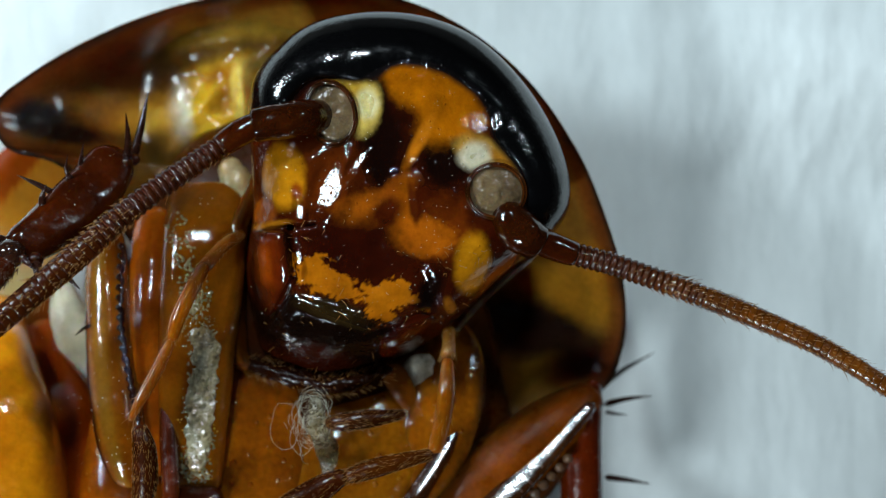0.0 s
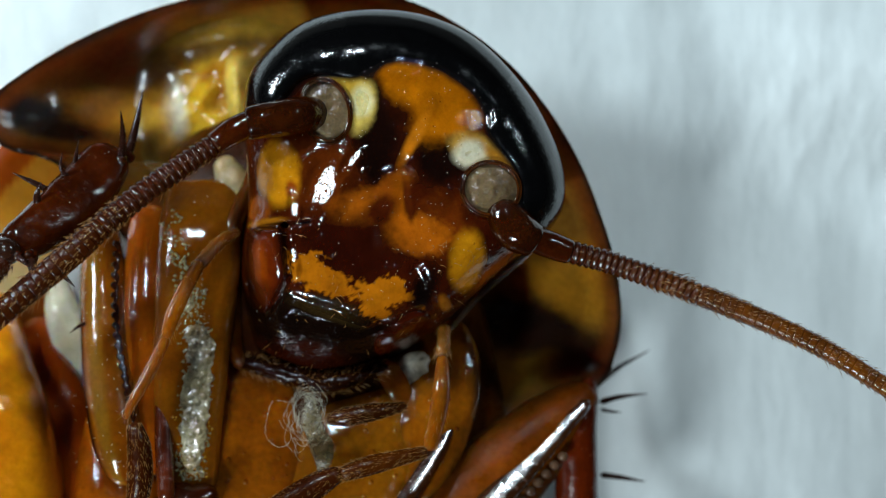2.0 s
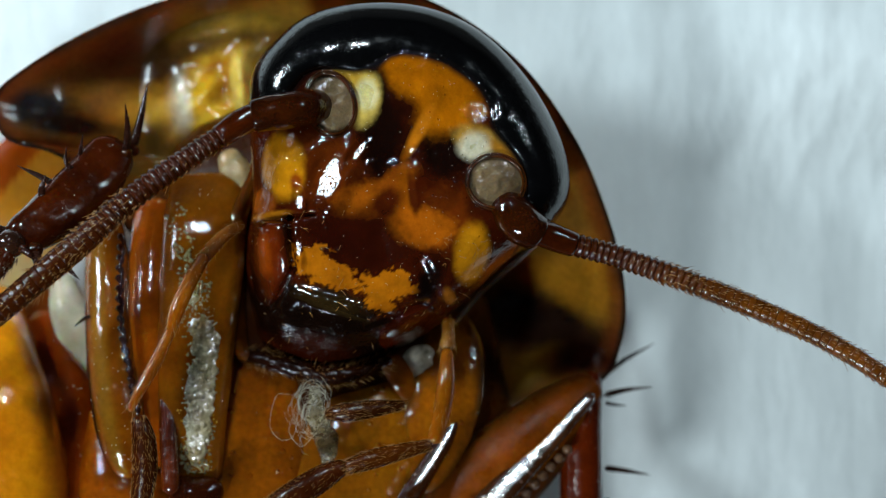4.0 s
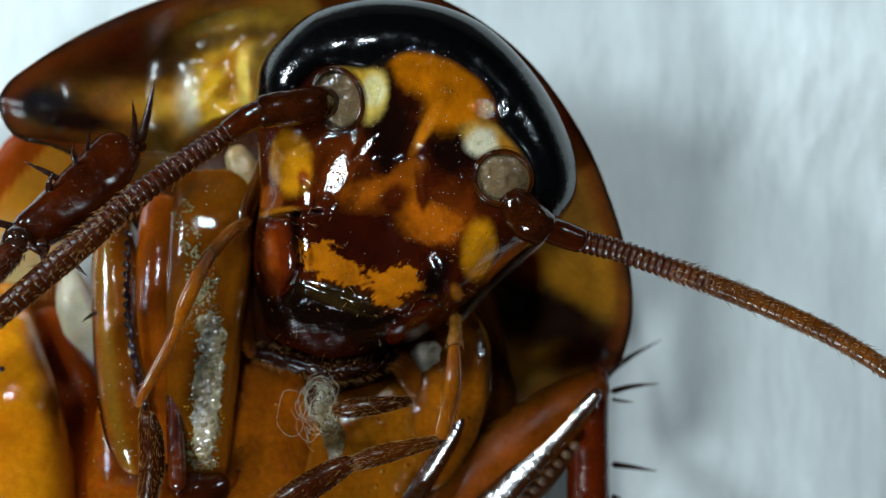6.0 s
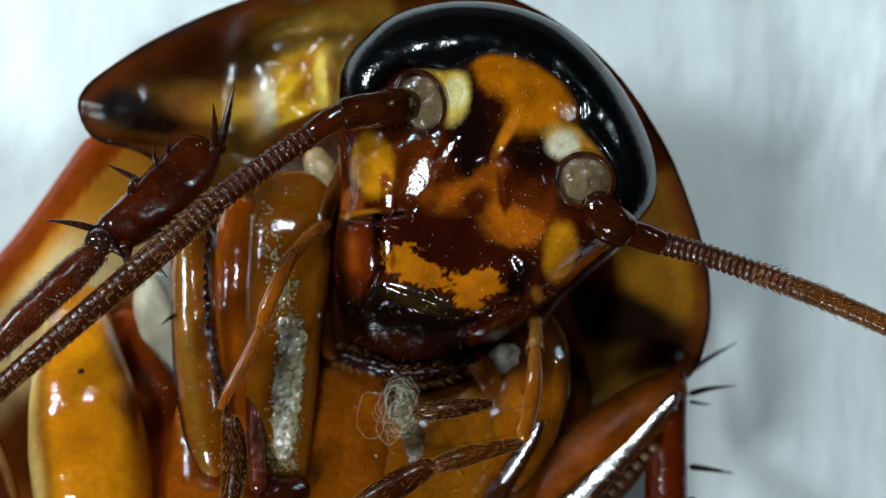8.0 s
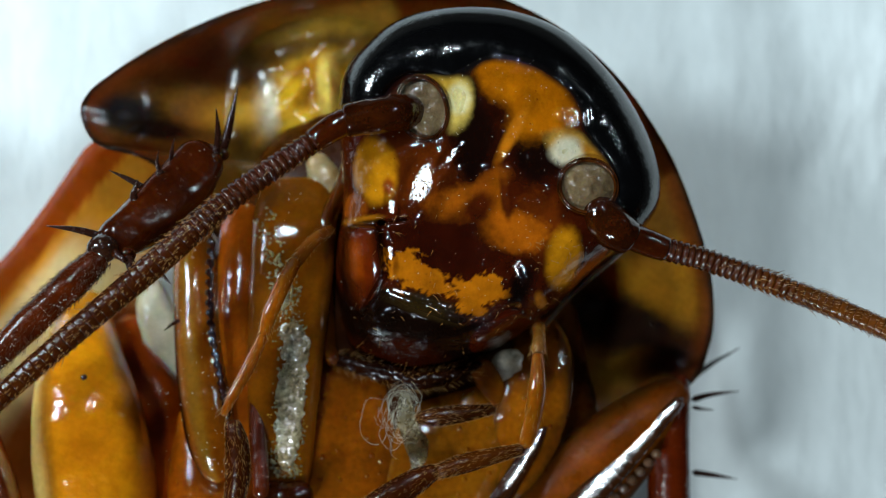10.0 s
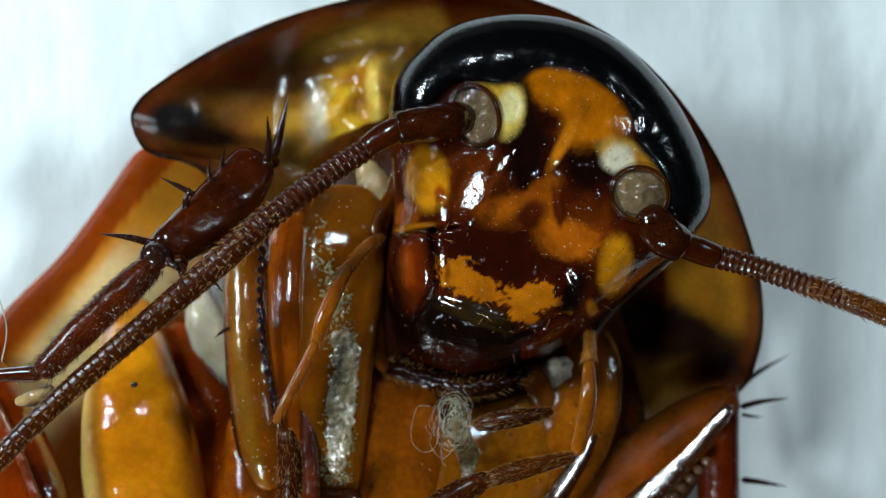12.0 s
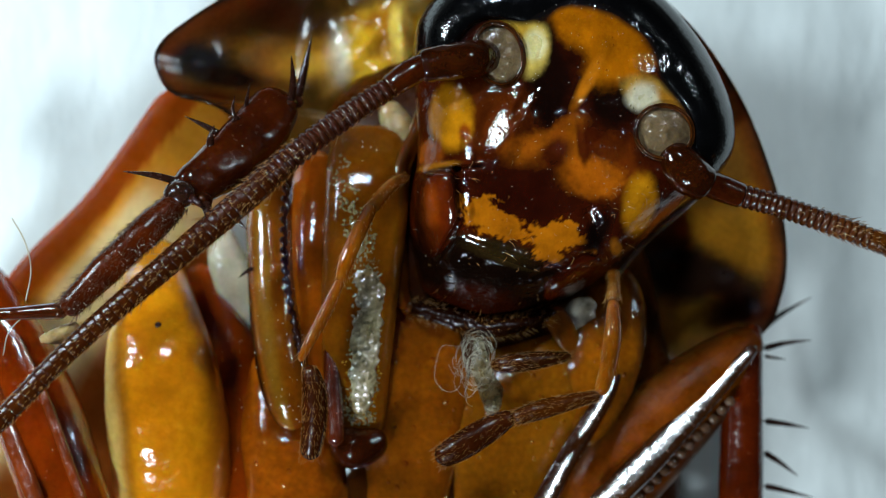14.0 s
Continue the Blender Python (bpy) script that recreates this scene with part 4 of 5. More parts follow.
    part("femur", tube([(-9.51, -1.04, 2.30), (-8.69, -2.37, 2.65), (-8.14, -3.60, 3.00), (-7.63, -5.11, 3.30)], [0.45, 0.60, 0.66, 0.6], [0.4, 0.5, 0.5, 0.4], mottle((0.26, 0.055, 0.005), (0.14, 0.028, 0.004), 1.2), n=60, around=36, lumps=0.03), CUTICLE, roach, "rust-brown femur of a hind leg")
    for a, c, d, r in (((-8.58, -2.02, 3.08), (-8.07, -3.08, 3.40), (-7.50, -4.47, 3.82), 0.08), ((-9.04, -2.43, 3.00), (-8.61, -3.49, 3.33), (-8.15, -4.55, 3.66), 0.14)):
        part("femur_ridge", tube([a, c, d], [r * 0.5, r, r], [r, r, r], mottle((0.22, 0.06, 0.008), (0.14, 0.03, 0.005), 2), n=40, around=18, flat=3.0), RIDGE, roach, "shining ridge of the hind femur")
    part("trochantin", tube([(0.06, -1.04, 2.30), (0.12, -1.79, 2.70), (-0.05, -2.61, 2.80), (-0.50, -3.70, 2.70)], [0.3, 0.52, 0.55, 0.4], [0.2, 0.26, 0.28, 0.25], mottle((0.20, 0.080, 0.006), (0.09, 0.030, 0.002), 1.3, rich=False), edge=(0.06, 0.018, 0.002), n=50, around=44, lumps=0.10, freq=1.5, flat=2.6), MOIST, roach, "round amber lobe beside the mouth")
    part("sternum", tube([(-1.16, -1.79, 2.50), (-1.16, -2.78, 2.75), (-1.41, -3.77, 2.80), (-1.58, -5.10, 2.80)], [0.7, 0.85, 0.8, 0.6], [0.25, 0.32, 0.32, 0.3], mottle((0.20, 0.090, 0.008), (0.08, 0.028, 0.002), 1.1, rich=False), n=50, around=50, lumps=0.12, freq=1.3, flat=3.0), MOIST, roach, "wet amber breast plate")
    part("sternum", tube([(-2.87, -0.79, 2.20), (-2.82, -1.96, 2.65), (-2.78, -2.95, 2.75), (-2.86, -3.94, 2.80), (-3.07, -5.10, 2.80)], [0.5, 0.75, 0.8, 0.66, 0.6], [0.25, 0.32, 0.32, 0.32, 0.3], mottle((0.20, 0.072, 0.006), (0.075, 0.020, 0.002), 1.1, rich=False), n=50, around=50, lumps=0.12, freq=1.3, flat=3.0), MOIST, roach, "wet amber breast plate")
    part("sternum", tube([(-4.94, -2.30, 2.25), (-4.75, -3.47, 2.75), (-4.50, -4.31, 2.85), (-4.42, -5.48, 2.75)], [0.3, 0.6, 0.75, 0.7], [0.3, 0.4, 0.45, 0.4], mottle((0.32, 0.105, 0.008), (0.15, 0.038, 0.003), 1.5, rich=False), n=50, around=36, lumps=0.08, freq=1.6), MOIST, roach, "wet amber breast plate")
    # this plate's dark tint also carries the shadow below the hip joint
    part("sternum", tube([(-3.66, -3.64, 2.30), (-3.57, -4.20, 2.60), (-3.40, -5.45, 2.60)], [0.35, 0.5, 0.5], [0.3, 0.4, 0.4], mottle((0.035, 0.011, 0.002), (0.012, 0.005, 0.002), 1.5, rich=False), n=50, around=36, lumps=0.08, freq=1.6), CUTICLE, roach, "dark brown breast plate, tinted for shadow below the hip")
    # a dark strip laid on top, standing in for shade in a slot
    part("slot_shade", tube([(-2.64, -3.18, 2.98), (-2.59, -3.43, 3.02), (-2.65, -3.76, 2.98)], [0.03, 0.09, 0.03], 0.06, mottle((0.02, 0.006, 0.002), (0.01, 0.004, 0.002), 3), n=24), DULL, roach, "dark strip laid on the breast plate as slot shade")
    # front leg folded beside the face
    leg = part("front_leg", tube([(-4.65, 1.45, 3.30), (-5.03, 0.86, 3.70), (-5.48, 0.40, 4.20), (-6.06, -0.04, 4.60)], [0.30, 0.42, 0.38, 0.27], [0.24, 0.30, 0.28, 0.22], mottle((0.060, 0.015, 0.003), (0.014, 0.004, 0.002), 1.8), n=60, around=40, lumps=0.10, flat=2.8), MAHOGANY, roach, "dark red-brown spiny front leg")
    for a, m, b, r in (((-4.55, 1.27, 3.60), (-4.52, 1.63, 3.70), (-4.54, 1.97, 3.80), 0.06), ((-4.49, 1.33, 3.30), (-4.37, 1.82, 3.30), (-4.27, 2.30, 3.30), 0.07),
                       ((-5.16, 1.11, 3.70), (-5.18, 1.26, 3.80), (-5.13, 1.54, 3.90), 0.05), ((-5.26, 1.01, 4.00), (-5.35, 1.13, 4.10), (-5.32, 1.36, 4.20), 0.04),
                       ((-5.51, 0.81, 4.10), (-5.76, 0.95, 4.20), (-6.01, 1.07, 4.30), 0.05), ((-5.62, 0.52, 4.30), (-5.65, 0.73, 4.40), (-5.59, 0.94, 4.40), 0.07),
                       ((-6.08, 0.14, 4.60), (-6.43, 0.23, 4.70), (-6.83, 0.28, 4.80), 0.06), ((-5.70, -0.12, 4.70), (-5.61, -0.36, 4.90), (-5.49, -0.62, 5.00), 0.08),
                       ((-5.39, -0.25, 4.30), (-5.27, -0.40, 4.30), (-5.13, -0.54, 4.30), 0.05), ((-5.87, -0.10, 4.80), (-5.76, -0.18, 4.90), (-5.68, -0.26, 4.90), 0.05)):
        part("spine", tube([a, m, b], [r, r * 0.75, r * 0.08], n=12, around=10, ends=(0.5, 0)), SPINE, leg)
        part("spine_socket", ball(a, r * 1.5, r * 1.5, r * 1.4, mottle((0.05, 0.018, 0.01), UMBER, 5), n=10, around=14), CUTICLE, leg)
    part("tibia_end", ball((-6.05, -0.04, 4.70), 0.22, 0.20, 0.22, mottle((0.02, 0.008, 0.005), UMBER, 4), lumps=0.1), FACE, leg, "black shining joint")
    tarsus = [(-6.02, -0.10, 4.70), (-6.41, -0.48, 4.90), (-6.94, -0.99, 5.00), (-7.63, -1.69, 5.10)]
    part("tarsus", tube(tarsus, [0.16, 0.22, 0.22, 0.17], tint=mottle((0.085, 0.022, 0.010), (0.03, 0.009, 0.006), 3), n=60, around=24, lumps=0.12), HAIRY, leg, "hairy dark brown foot segment")
    part("tarsus", tube([(-7.56, -1.65, 5.10), (-8.04, -1.68, 5.00), (-8.52, -1.71, 4.90), (-9.52, -1.74, 4.60)], [0.13, 0.10, 0.09, 0.09], tint=mottle((0.07, 0.020, 0.008), (0.03, 0.009, 0.005), 3), n=50, around=18, lumps=0.06), CUTICLE, leg, "thin dark foot segment")
    part("tarsus_bristles", bristles(tarsus, [0.16, 0.22, 0.22, 0.17], 1100, 0.11, 0.004, 0.62, 7), DARK_BRISTLE, leg, "dense short dark bristles", "stuff")
    for p, w in (([(-7.99, -2.07, 4.80), (-7.70, -2.00, 4.90), (-7.42, -1.85, 4.95)], [0.05, 0.11, 0.06]), ([(-7.11, -1.70, 4.90), (-6.95, -1.58, 4.95), (-6.78, -1.46, 4.95)], [0.05, 0.11, 0.05]), ([(-6.74, -1.36, 4.90), (-6.64, -1.28, 4.95), (-6.56, -1.19, 4.95)], [0.03, 0.07, 0.03])):
        part("foot_pad", tube(p, w, tint=mottle((0.40, 0.29, 0.13), (0.24, 0.13, 0.05), 5), n=24, lumps=0.3, freq=5), WET, leg, "pale soft foot pad")
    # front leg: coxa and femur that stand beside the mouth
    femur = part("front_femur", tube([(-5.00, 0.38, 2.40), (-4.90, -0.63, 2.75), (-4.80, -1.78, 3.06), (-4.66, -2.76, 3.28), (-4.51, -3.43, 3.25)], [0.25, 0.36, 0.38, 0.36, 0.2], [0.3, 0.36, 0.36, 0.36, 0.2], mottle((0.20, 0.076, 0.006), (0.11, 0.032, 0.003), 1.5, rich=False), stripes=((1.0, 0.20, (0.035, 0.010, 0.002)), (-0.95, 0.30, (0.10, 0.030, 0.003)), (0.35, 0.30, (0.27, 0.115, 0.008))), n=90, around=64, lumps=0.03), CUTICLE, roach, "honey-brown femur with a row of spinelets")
    row = spline([(-4.64, 0.04, 3.30), (-4.66, -0.63, 3.42), (-4.62, -1.28, 3.48), (-4.49, -1.94, 3.48), (-4.41, -2.42, 3.42)], 19)
    for k, at in enumerate(row):
        lean = vec((0.02 + 0.03 * math.sin(k * 2.3), -0.10, 0.05))
        part("spinelet", tube([at + (-0.05, 0.05, -0.02), at + (0.01, 0.0, 0.04), at + lean], [0.055, 0.05, 0.012], tint=mottle((0.022, 0.008, 0.004), (0.008, 0.003, 0.002), 6), n=10, around=12, ends=(0.6, 0.3)), FACE, femur)
    part("spine", tube([(-5.12, -1.08, 3.10), (-5.21, -1.12, 3.20), (-5.33, -1.22, 3.30)], [0.035, 0.028, 0.005], n=10, around=8, ends=(0.5, 0)), SPINE, femur)
    part("front_coxa", tube([(-4.26, 0.64, 2.20), (-4.26, -0.63, 2.75), (-4.24, -1.79, 2.95), (-4.16, -3.30, 2.95)], [0.30, 0.38, 0.38, 0.30], [0.3, 0.36, 0.36, 0.2], mottle((0.27, 0.080, 0.006), (0.13, 0.034, 0.003), 1.4, rich=False), n=60, around=32, lumps=0.03), CUTICLE, roach, "red-brown side of a front coxa")
    coxa = part("front_coxa", tube([(-3.49, 0.92, 2.40), (-3.48, 0.12, 2.96), (-3.56, -1.12, 3.10), (-3.62, -2.44, 3.10), (-3.63, -3.60, 2.90)], [0.55, 0.62, 0.58, 0.50, 0.38], [0.30, 0.40, 0.45, 0.45, 0.35], mottle((0.16, 0.066, 0.006), (0.07, 0.022, 0.002), 1.2, rich=False), n=80, around=44, lumps=0.05, flat=3.0, ends=(0.3, 0.8)), CUTICLE, roach, "brown front coxa with a silvery grainy streak")
    rnd = np.random.RandomState(77)
    skin = tube_points([(-3.49, 0.92, 2.40), (-3.48, 0.12, 2.96), (-3.56, -1.12, 3.10), (-3.62, -2.44, 3.10), (-3.63, -3.60, 2.90)], [0.55, 0.62, 0.58, 0.50, 0.38], [0.30, 0.40, 0.45, 0.45, 0.35], n=260, around=240, flat=3.0, ends=(0.3, 0.8)).reshape(-1, 3)
    line = spline([(-3.81, 0.35), (-3.58, -0.47), (-3.49, -1.44), (-3.52, -2.42), (-3.58, -3.16)], 60)
    gap = np.sqrt(((skin[:, None, :2] - line[None]) ** 2).sum(-1)).min(1)
    close = skin[(gap < 0.22 * rnd.uniform(0.1, 1.15, len(skin))) & (skin[:, 2] > 2.6) & (rnd.rand(len(skin)) < 0.12 + 0.88 * smooth(0.2, -0.9, skin[:, 1]))]
    close = close[rnd.permutation(len(close))]
    part("grain_crust", grains(close[:1900], 0.036, rnd), GRAIN, coxa, "silvery wet grains", "stuff")
    # the film's pale base colour paints in the streak's silvery highlights
    part("wet_film", tube([(-3.66, -0.30, 3.40), (-3.57, -0.80, 3.48), (-3.49, -1.44, 3.53), (-3.53, -2.42, 3.54), (-3.58, -3.20, 3.42)], [0.08, 0.17, 0.22, 0.20, 0.10], [0.04, 0.05, 0.06, 0.05, 0.04], mottle((0.40, 0.36, 0.22), (0.16, 0.09, 0.02), 3.5, amount=0.9), n=160, around=60, lumps=0.7, freq=5), FILM, coxa, "wet film coloured pale for silvery highlights")
    part("fleck_crust", grains(skin[(gap < 0.33 * rnd.uniform(0.2, 1, len(skin))) & (skin[:, 1] < -2.42) & (skin[:, 2] > 2.6) & (rnd.rand(len(skin)) < 0.05)][:160], 0.03, rnd), FLECK, coxa, "yellow flecks", "stuff")
    part("trochanter", tube([(-3.88, -3.50, 3.10), (-3.63, -3.69, 3.30), (-3.23, -3.54, 3.10)], [0.25, 0.3, 0.2], 0.3, mottle((0.025, 0.008, 0.004), UMBER, 2), n=40), FACE, coxa, "black shining hip joint")
    part("coxa_edge", tube([(-3.94, -1.28, 3.12), (-3.97, -2.42, 3.40), (-3.90, -3.64, 3.68)], [0.08, 0.13, 0.13], 0.12, mottle((0.10, 0.025, 0.006), (0.04, 0.010, 0.004), 2), n=40), RIDGE, coxa, "shining dark edge")
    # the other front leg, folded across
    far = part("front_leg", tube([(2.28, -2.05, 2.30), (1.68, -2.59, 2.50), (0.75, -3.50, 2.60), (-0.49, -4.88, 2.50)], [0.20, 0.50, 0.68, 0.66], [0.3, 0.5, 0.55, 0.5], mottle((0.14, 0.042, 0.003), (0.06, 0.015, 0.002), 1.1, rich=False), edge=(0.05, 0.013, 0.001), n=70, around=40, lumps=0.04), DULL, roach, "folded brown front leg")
    part("coxa_edge", tube([(0.24, -2.44, 2.92), (0.01, -2.92, 3.05), (-0.52, -3.75, 3.31), (-1.09, -4.75, 3.68)], [0.07, 0.12, 0.15, 0.17], [0.06, 0.10, 0.12, 0.12], mottle((0.045, 0.02, 0.008), (0.025, 0.01, 0.004), 2), n=50, around=24, flat=3.5, roll=20), RIDGE, far, "shining raised coxa edge")
    part("femur_edge", tube([(2.21, -2.21, 2.86), (1.41, -3.05, 3.02), (0.68, -3.79, 3.20), (-0.22, -4.64, 3.48)], [0.08, 0.17, 0.22, 0.22], [0.06, 0.10, 0.12, 0.12], mottle((0.05, 0.025, 0.012), (0.03, 0.012, 0.006), 2), n=50, around=24, flat=3.5, roll=20), RIDGE, far, "shining raised femur edge")
    for k in range(13):
        f = k / 12
        a = vec((1.81, -3.03, 3.00)) * (1 - f) + vec((0.37, -4.53, 3.05)) * f
        part("spinelet", ball(a, 0.085, 0.075, 0.09, mottle((0.10, 0.05, 0.025), (0.05, 0.02, 0.01), 5), n=10, around=14, lumps=0.15), HORN, far)
    tib = part("front_tibia", tube([(2.24, -1.92, 2.30), (2.05, -2.79, 2.60), (2.04, -3.97, 2.40), (2.02, -5.47, 2.40)], [0.12, 0.28, 0.32, 0.33], [0.2, 0.28, 0.3, 0.3], mottle((0.11, 0.022, 0.004), (0.05, 0.010, 0.003), 1.5), n=60, around=28, lumps=0.04), MAHOGANY, roach, "dark red-brown spiny tibia")
    for a, m, b, r in (((2.36, -2.02, 2.00), (2.72, -1.77, 1.80), (3.18, -1.53, 1.60), 0.05), ((2.37, -2.28, 2.30), (2.71, -2.20, 2.20), (3.11, -2.16, 2.10), 0.05), ((2.40, -2.39, 2.20), (2.56, -2.42, 2.20), (2.74, -2.44, 2.10), 0.03),
                       ((2.38, -3.35, 2.30), (2.71, -3.40, 2.20), (3.08, -3.47, 2.10), 0.05), ((2.38, -3.81, 2.30), (2.63, -3.97, 2.20), (2.91, -4.18, 2.10), 0.05), ((2.38, -4.31, 2.30), (2.71, -4.39, 2.20), (3.15, -4.51, 2.10), 0.05),
                       ((2.37, -5.06, 2.30), (2.71, -5.14, 2.20), (3.15, -5.21, 2.10), 0.05)):
        part("spine", tube([a, m, b], [r, r * 0.75, r * 0.1], n=12, around=10, ends=(0.5, 0)), SPINE, tib)


# ---- feelers of the mouth ----
def palp(parent_name, joints, label, seed, hairy_from):
    """A chain of segments; the first one carries the others."""
    (p0, w0, c0), rest = joints[0], joints[1:]
    first = part(parent_name, tube(p0, w0, tint=mottle(c0, [x * 0.5 for x in c0], 3, seed, rich=False), n=40, around=22, lumps=0.05), HAIRY if c0[0] < 0.1 else CUTICLE, roach, label)
    for n, (p, w, c) in enumerate(rest):
        part("palp_segment", tube(p, w, tint=mottle(c, [x * 0.5 for x in c], 3, seed + n, rich=False), n=40, around=22, lumps=0.05), HAIRY if c[0] < 0.1 else CUTICLE, first)
    for n, (p, w, c) in enumerate(joints):
        part("palp_bristles", bristles(p, w, 480 if n >= hairy_from else 90, 0.075 if n >= hairy_from else 0.11, 0.0028, 0.74, seed + n), BRISTLE, first, "fine golden bristles", "stuff")
    return first


def build_palps():
    amber, brown = (0.21, 0.085, 0.006), (0.032, 0.0085, 0.003)
    palp("maxillary_palp", [
        ([(-2.88, 0.25, 3.40), (-3.13, 0.10, 3.70), (-3.41, -0.25, 4.10)], [0.07, 0.09, 0.10], (0.16, 0.07, 0.012)),
        ([(-3.38, -0.19, 4.10), (-3.55, -0.56, 4.50), (-3.73, -0.97, 4.60), (-3.81, -1.27, 4.60)], [0.09, 0.105, 0.105, 0.07], amber),
        ([(-3.80, -1.23, 4.60), (-4.02, -1.70, 4.70), (-4.23, -2.09, 4.80), (-4.37, -2.37, 4.80)], [0.065, 0.085, 0.075, 0.045], (0.20, 0.080, 0.007)),
        ([(-4.25, -2.41, 4.80), (-4.17, -2.76, 4.80), (-4.17, -3.24, 4.70), (-4.25, -3.76, 4.60)], [0.10, 0.17, 0.18, 0.13], brown)], "hairy amber and brown mouth feeler", 21, 3)
    palp("maxillary_palp", [
        ([(0.08, -1.10, 3.50), (0.08, -1.32, 3.70), (0.06, -1.56, 3.80)], [0.10, 0.09, 0.13], (0.18, 0.10, 0.03)),
        ([(0.06, -1.52, 3.80), (0.04, -2.00, 4.00), (-0.03, -2.48, 4.00), (-0.14, -2.88, 4.00)], [0.08, 0.125, 0.12, 0.10], amber),
        ([(-0.14, -2.88, 4.00), (-0.56, -2.97, 4.10), (-1.01, -3.08, 4.20), (-1.41, -3.21, 4.20)], [0.08, 0.115, 0.14, 0.10], (0.05, 0.016, 0.004)),
        ([(-1.35, -3.15, 4.20), (-1.65, -3.31, 4.20), (-2.08, -3.57, 4.20), (-2.48, -3.79, 4.20)], [0.10, 0.18, 0.20, 0.15], brown)], "hairy amber and brown mouth feeler", 31, 2)
    part("labial_palp_base", tube([(-0.80, -1.66, 3.00), (-0.59, -2.03, 3.00), (-0.47, -2.32, 2.90)], [0.18, 0.18, 0.10], 0.06, mottle((0.12, 0.045, 0.004), (0.06, 0.02, 0.003), 3, rich=False), n=30), CUTICLE, roach, "amber base of a lip feeler")
    tip = palp("labial_palp", [([(-1.69, -2.47, 3.80), (-1.44, -2.44, 3.90), (-1.04, -2.39, 3.90), (-0.53, -2.33, 3.70)], [0.08, 0.135, 0.13, 0.06], (0.028, 0.009, 0.003))], "short dark brown lip feeler", 41, 0)
    part("mouth_membrane", tube([(-0.42, -1.54, 2.70), (-0.34, -1.79, 2.80), (-0.25, -2.04, 2.70)], [0.20, 0.34, 0.16], 0.16, mottle((0.74, 0.70, 0.60), (0.42, 0.30, 0.14), 4), n=60, around=40, lumps=0.4, freq=4), FILM, roach, "wet whitish membrane")
    return tip


def build_lint():
    """Fine white fibres caught under the mouth."""
    rnd = np.random.RandomState(9)
    lint = new("lint_tuft")
    tagged(lint, "tuft of fine white fibres stuck under the mouth", "lint")
    for k in range(30):
        x, y, z = (-1.93, -2.42, 3.60)
        a = vec((x + rnd.normal(0, 0.10), y + rnd.normal(0, 0.16), z + rnd.uniform(-0.2, 0.15)))
        r, g0, turn = rnd.uniform(0.08, 0.25), rnd.uniform(0, 6.28), rnd.uniform(2.5, 6.0)
        pts = [a + (r * math.cos(g0 + turn * f) * rnd.uniform(0.85, 1.15), r * 1.5 * math.sin(g0 + turn * f), 0.08 * math.sin(5 * f + k)) for f in np.linspace(0, 1, 7)]
        part("fibre", tube(pts, 0.0021, n=26, around=5), LINT, lint)
    part("web", tube([(-1.87, -2.10, 3.30), (-1.82, -2.50, 3.45), (-1.66, -2.95, 3.45), (-1.73, -3.33, 3.25)], [0.08, 0.15, 0.15, 0.04], 0.03, mottle((0.30, 0.26, 0.12), (0.22, 0.12, 0.03), 5), n=60, around=30, lumps=0.45, freq=5), WEB, lint, "matted whitish web")
    hair = new("loose_fibre")
    tagged(hair, "thin pale loose fibre beside the hind leg", "fibre")
    part("fibre", tube([(-8.49, -0.35, 4.10), (-8.28, -0.71, 4.20), (-8.20, -1.11, 4.20), (-8.29, -1.55, 4.10)], 0.012, n=30, around=5), LINT, hair)
    part("fibre", tube([(-8.33, -1.76, 4.10), (-8.52, -1.99, 4.20), (-8.61, -2.32, 4.10)], 0.010, n=30, around=5), LINT, hair)


WET = surface("wet_membrane", rough=0.12, ior=1.4, shine=0.45, bump=0.035, bump_freq=5, fine=0.008, fine_freq=18, sss=0.2, vary=0.25, rough_vary=0.04)
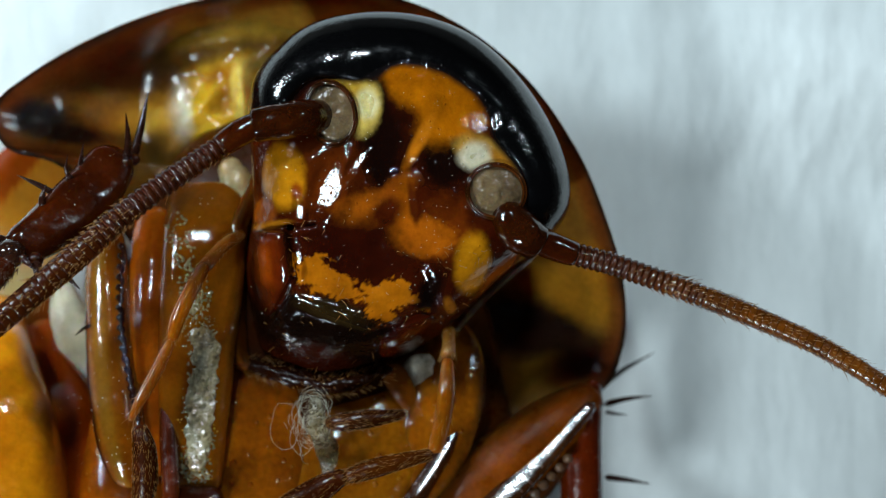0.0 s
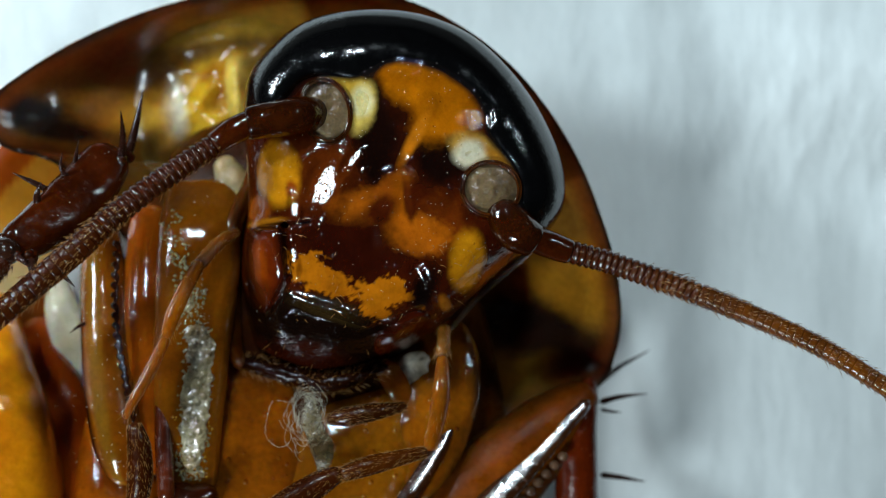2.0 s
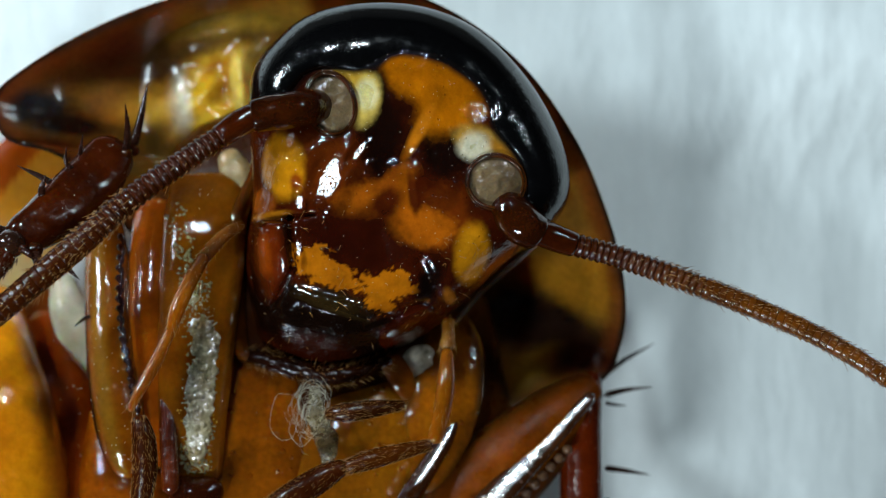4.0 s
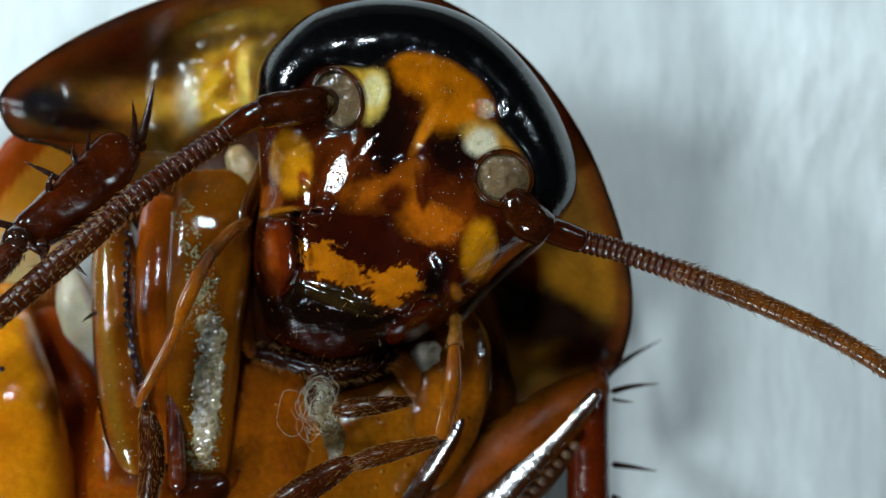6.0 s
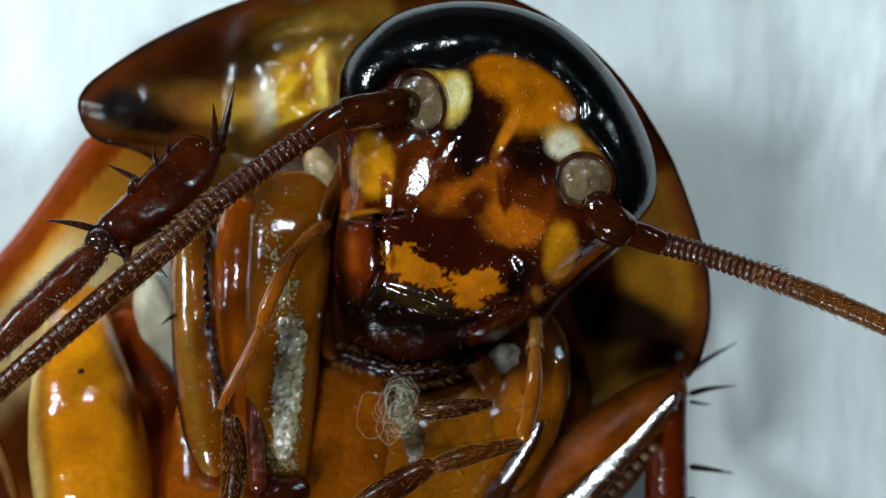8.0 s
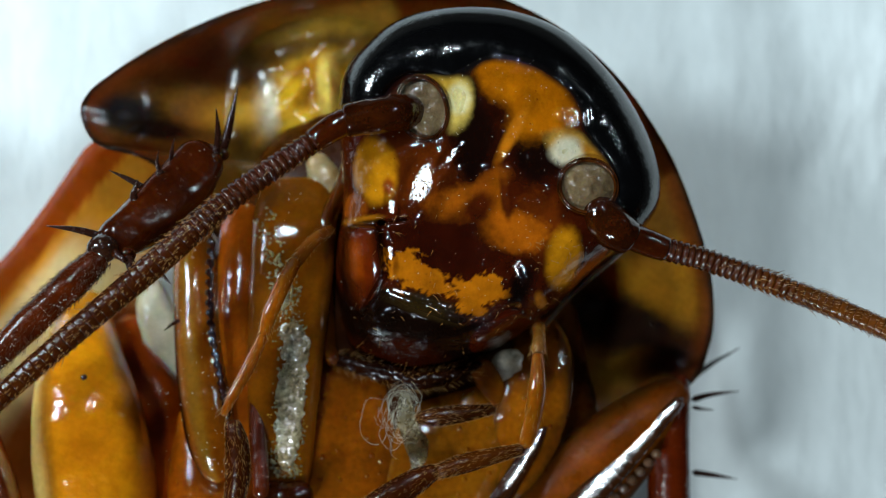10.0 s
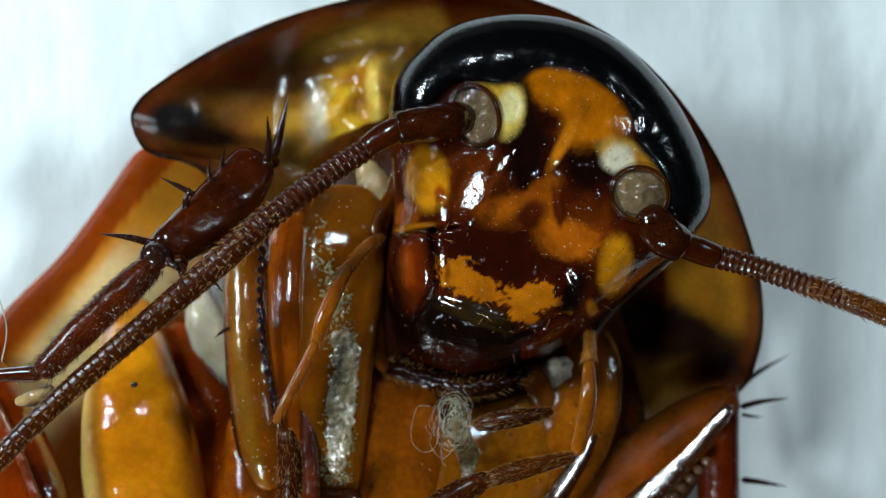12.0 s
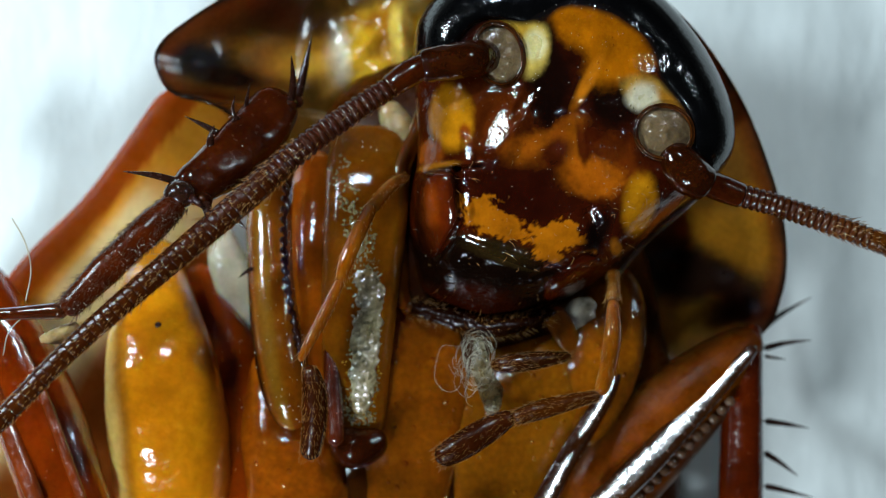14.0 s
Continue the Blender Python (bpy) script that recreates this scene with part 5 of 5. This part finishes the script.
def build_dust():
    """Fine pale grains on the legs and breast, for dust and for sparkle dots."""
    legs = [
        ([(-4.65, 1.45, 3.30), (-5.03, 0.86, 3.70), (-5.48, 0.40, 4.20), (-6.06, -0.04, 4.60)], [0.30, 0.42, 0.38, 0.27], [0.24, 0.30, 0.28, 0.22], 25),
        ([(-6.02, -0.10, 4.70), (-6.41, -0.48, 4.90), (-6.94, -0.99, 5.00), (-7.63, -1.69, 5.10)], [0.16, 0.22, 0.22, 0.17], None, 180),
        ([(-5.00, 0.38, 2.40), (-4.90, -0.63, 2.75), (-4.80, -1.78, 3.06), (-4.66, -2.76, 3.28), (-4.51, -3.43, 3.25)], [0.25, 0.36, 0.38, 0.36, 0.2], [0.3, 0.36, 0.36, 0.36, 0.2], 90)]
    breast = [
        ([(-3.49, 0.92, 2.40), (-3.48, 0.12, 2.96), (-3.56, -1.12, 3.10), (-3.62, -2.44, 3.10), (-3.63, -3.60, 2.90)], [0.55, 0.62, 0.58, 0.50, 0.38], [0.30, 0.40, 0.45, 0.45, 0.35], 220),
        ([(-1.16, -1.79, 2.50), (-1.16, -2.78, 2.75), (-1.41, -3.77, 2.80), (-1.58, -5.10, 2.80)], [0.7, 0.85, 0.8, 0.6], [0.25, 0.32, 0.32, 0.3], 220),
        ([(-6.11, -1.05, 1.60), (-5.69, -2.14, 2.10), (-5.34, -3.31, 2.20), (-5.18, -4.66, 2.20), (-5.11, -5.94, 2.00)], [0.25, 0.48, 0.55, 0.60, 0.4], [0.25, 0.45, 0.5, 0.5, 0.4], 60)]
    for k, (path, wide, high, count) in enumerate(legs + breast):
        part("dust", dust(path, wide, count, 0.012, 50 + k, high), DUST, roach, "scattered pale grains for dust and sparkle dots", "stuff")


WEB = surface("matted_web", rough=0.25, clear=0.75, shine=0.4, bump=0.03, bump_freq=9, fine=0.01, fine_freq=30, vary=0.3)
GRAIN = surface("wet_grain", (0.22, 0.18, 0.09), rough=0.06, ior=2.3, shine=0.7, vary=0.5, vary_freq=8, rough_vary=0.05, sss=0.2)
FLECK = surface("yellow_fleck", (0.42, 0.22, 0.02), rough=0.2, ior=1.5, shine=0.5, vary=0.4, vary_freq=8)
build_head()
build_antenna([(-1.72, 1.90, 4.15), (-1.92, 1.88, 4.50), (-2.24, 1.82, 4.66), (-2.72, 1.74, 4.72)], [0.24, 0.26, 0.27, 0.23],
              [(-2.60, 1.77, 4.72), (-2.85, 1.64, 4.75), (-3.14, 1.44, 4.80)],
              [(-3.06, 1.49, 4.80), (-4.20, 0.69, 5.00), (-5.21, -0.19, 5.10), (-6.61, -1.39, 5.20), (-7.62, -2.29, 5.20), (-8.48, -3.17, 5.20), (-9.57, -4.22, 5.20)], [0.165, 0.18, 0.19, 0.165, 0.15, 0.14, 0.12], 0.105, 2)
build_antenna([(0.84, 0.62, 4.05), (0.92, 0.46, 4.25), (1.12, 0.25, 4.30), (1.40, 0.08, 4.22)], [0.20, 0.27, 0.31, 0.24],
              [(1.32, 0.15, 4.25), (1.61, 0.04, 4.15), (1.89, -0.06, 4.10)],
              [(1.81, -0.03, 4.10), (2.62, -0.26, 4.00), (4.06, -0.79, 4.00), (5.33, -1.35, 4.10), (6.28, -1.93, 4.20), (7.30, -2.62, 4.30)], [0.17, 0.165, 0.155, 0.14, 0.13, 0.12], 0.095, 3, (0.26, 0.13, 0.045))
build_body()
lip_feeler = build_palps()
build_lint()
build_dust()


def motions():
    rest = pose(0, 0, 0)
    rows = [(0.0, 0, 0, 0), (1.3, 0, 0, 0), (1.4, 0.0, 0.0, 0), (1.5, 0.16, 0.10, 4), (1.6, 0.03, 0.02, 3), (1.8, 0.12, 0.03, 4), (2.1, 0.06, 0.02, 2), (2.5, 0.02, 0.01, 1), (3.2, 0, 0, 0), (11.7, 0, 0, 0), (12.0, 0.10, 0.03, 2), (12.4, 0.02, 0, 0), (14.0, 0, 0, 0)]
    pivot = vec((-1.69, -2.47, 3.80)) * MM
    move = []
    for t, x, y, deg in rows:
        m = Matrix.Translation(Vector(pivot)) @ pose(x * MM, y * MM, 0, 0, 0, deg) @ Matrix.Translation(-Vector(pivot))
        move.append((t, m))
    walk(lip_feeler, move)


motions()
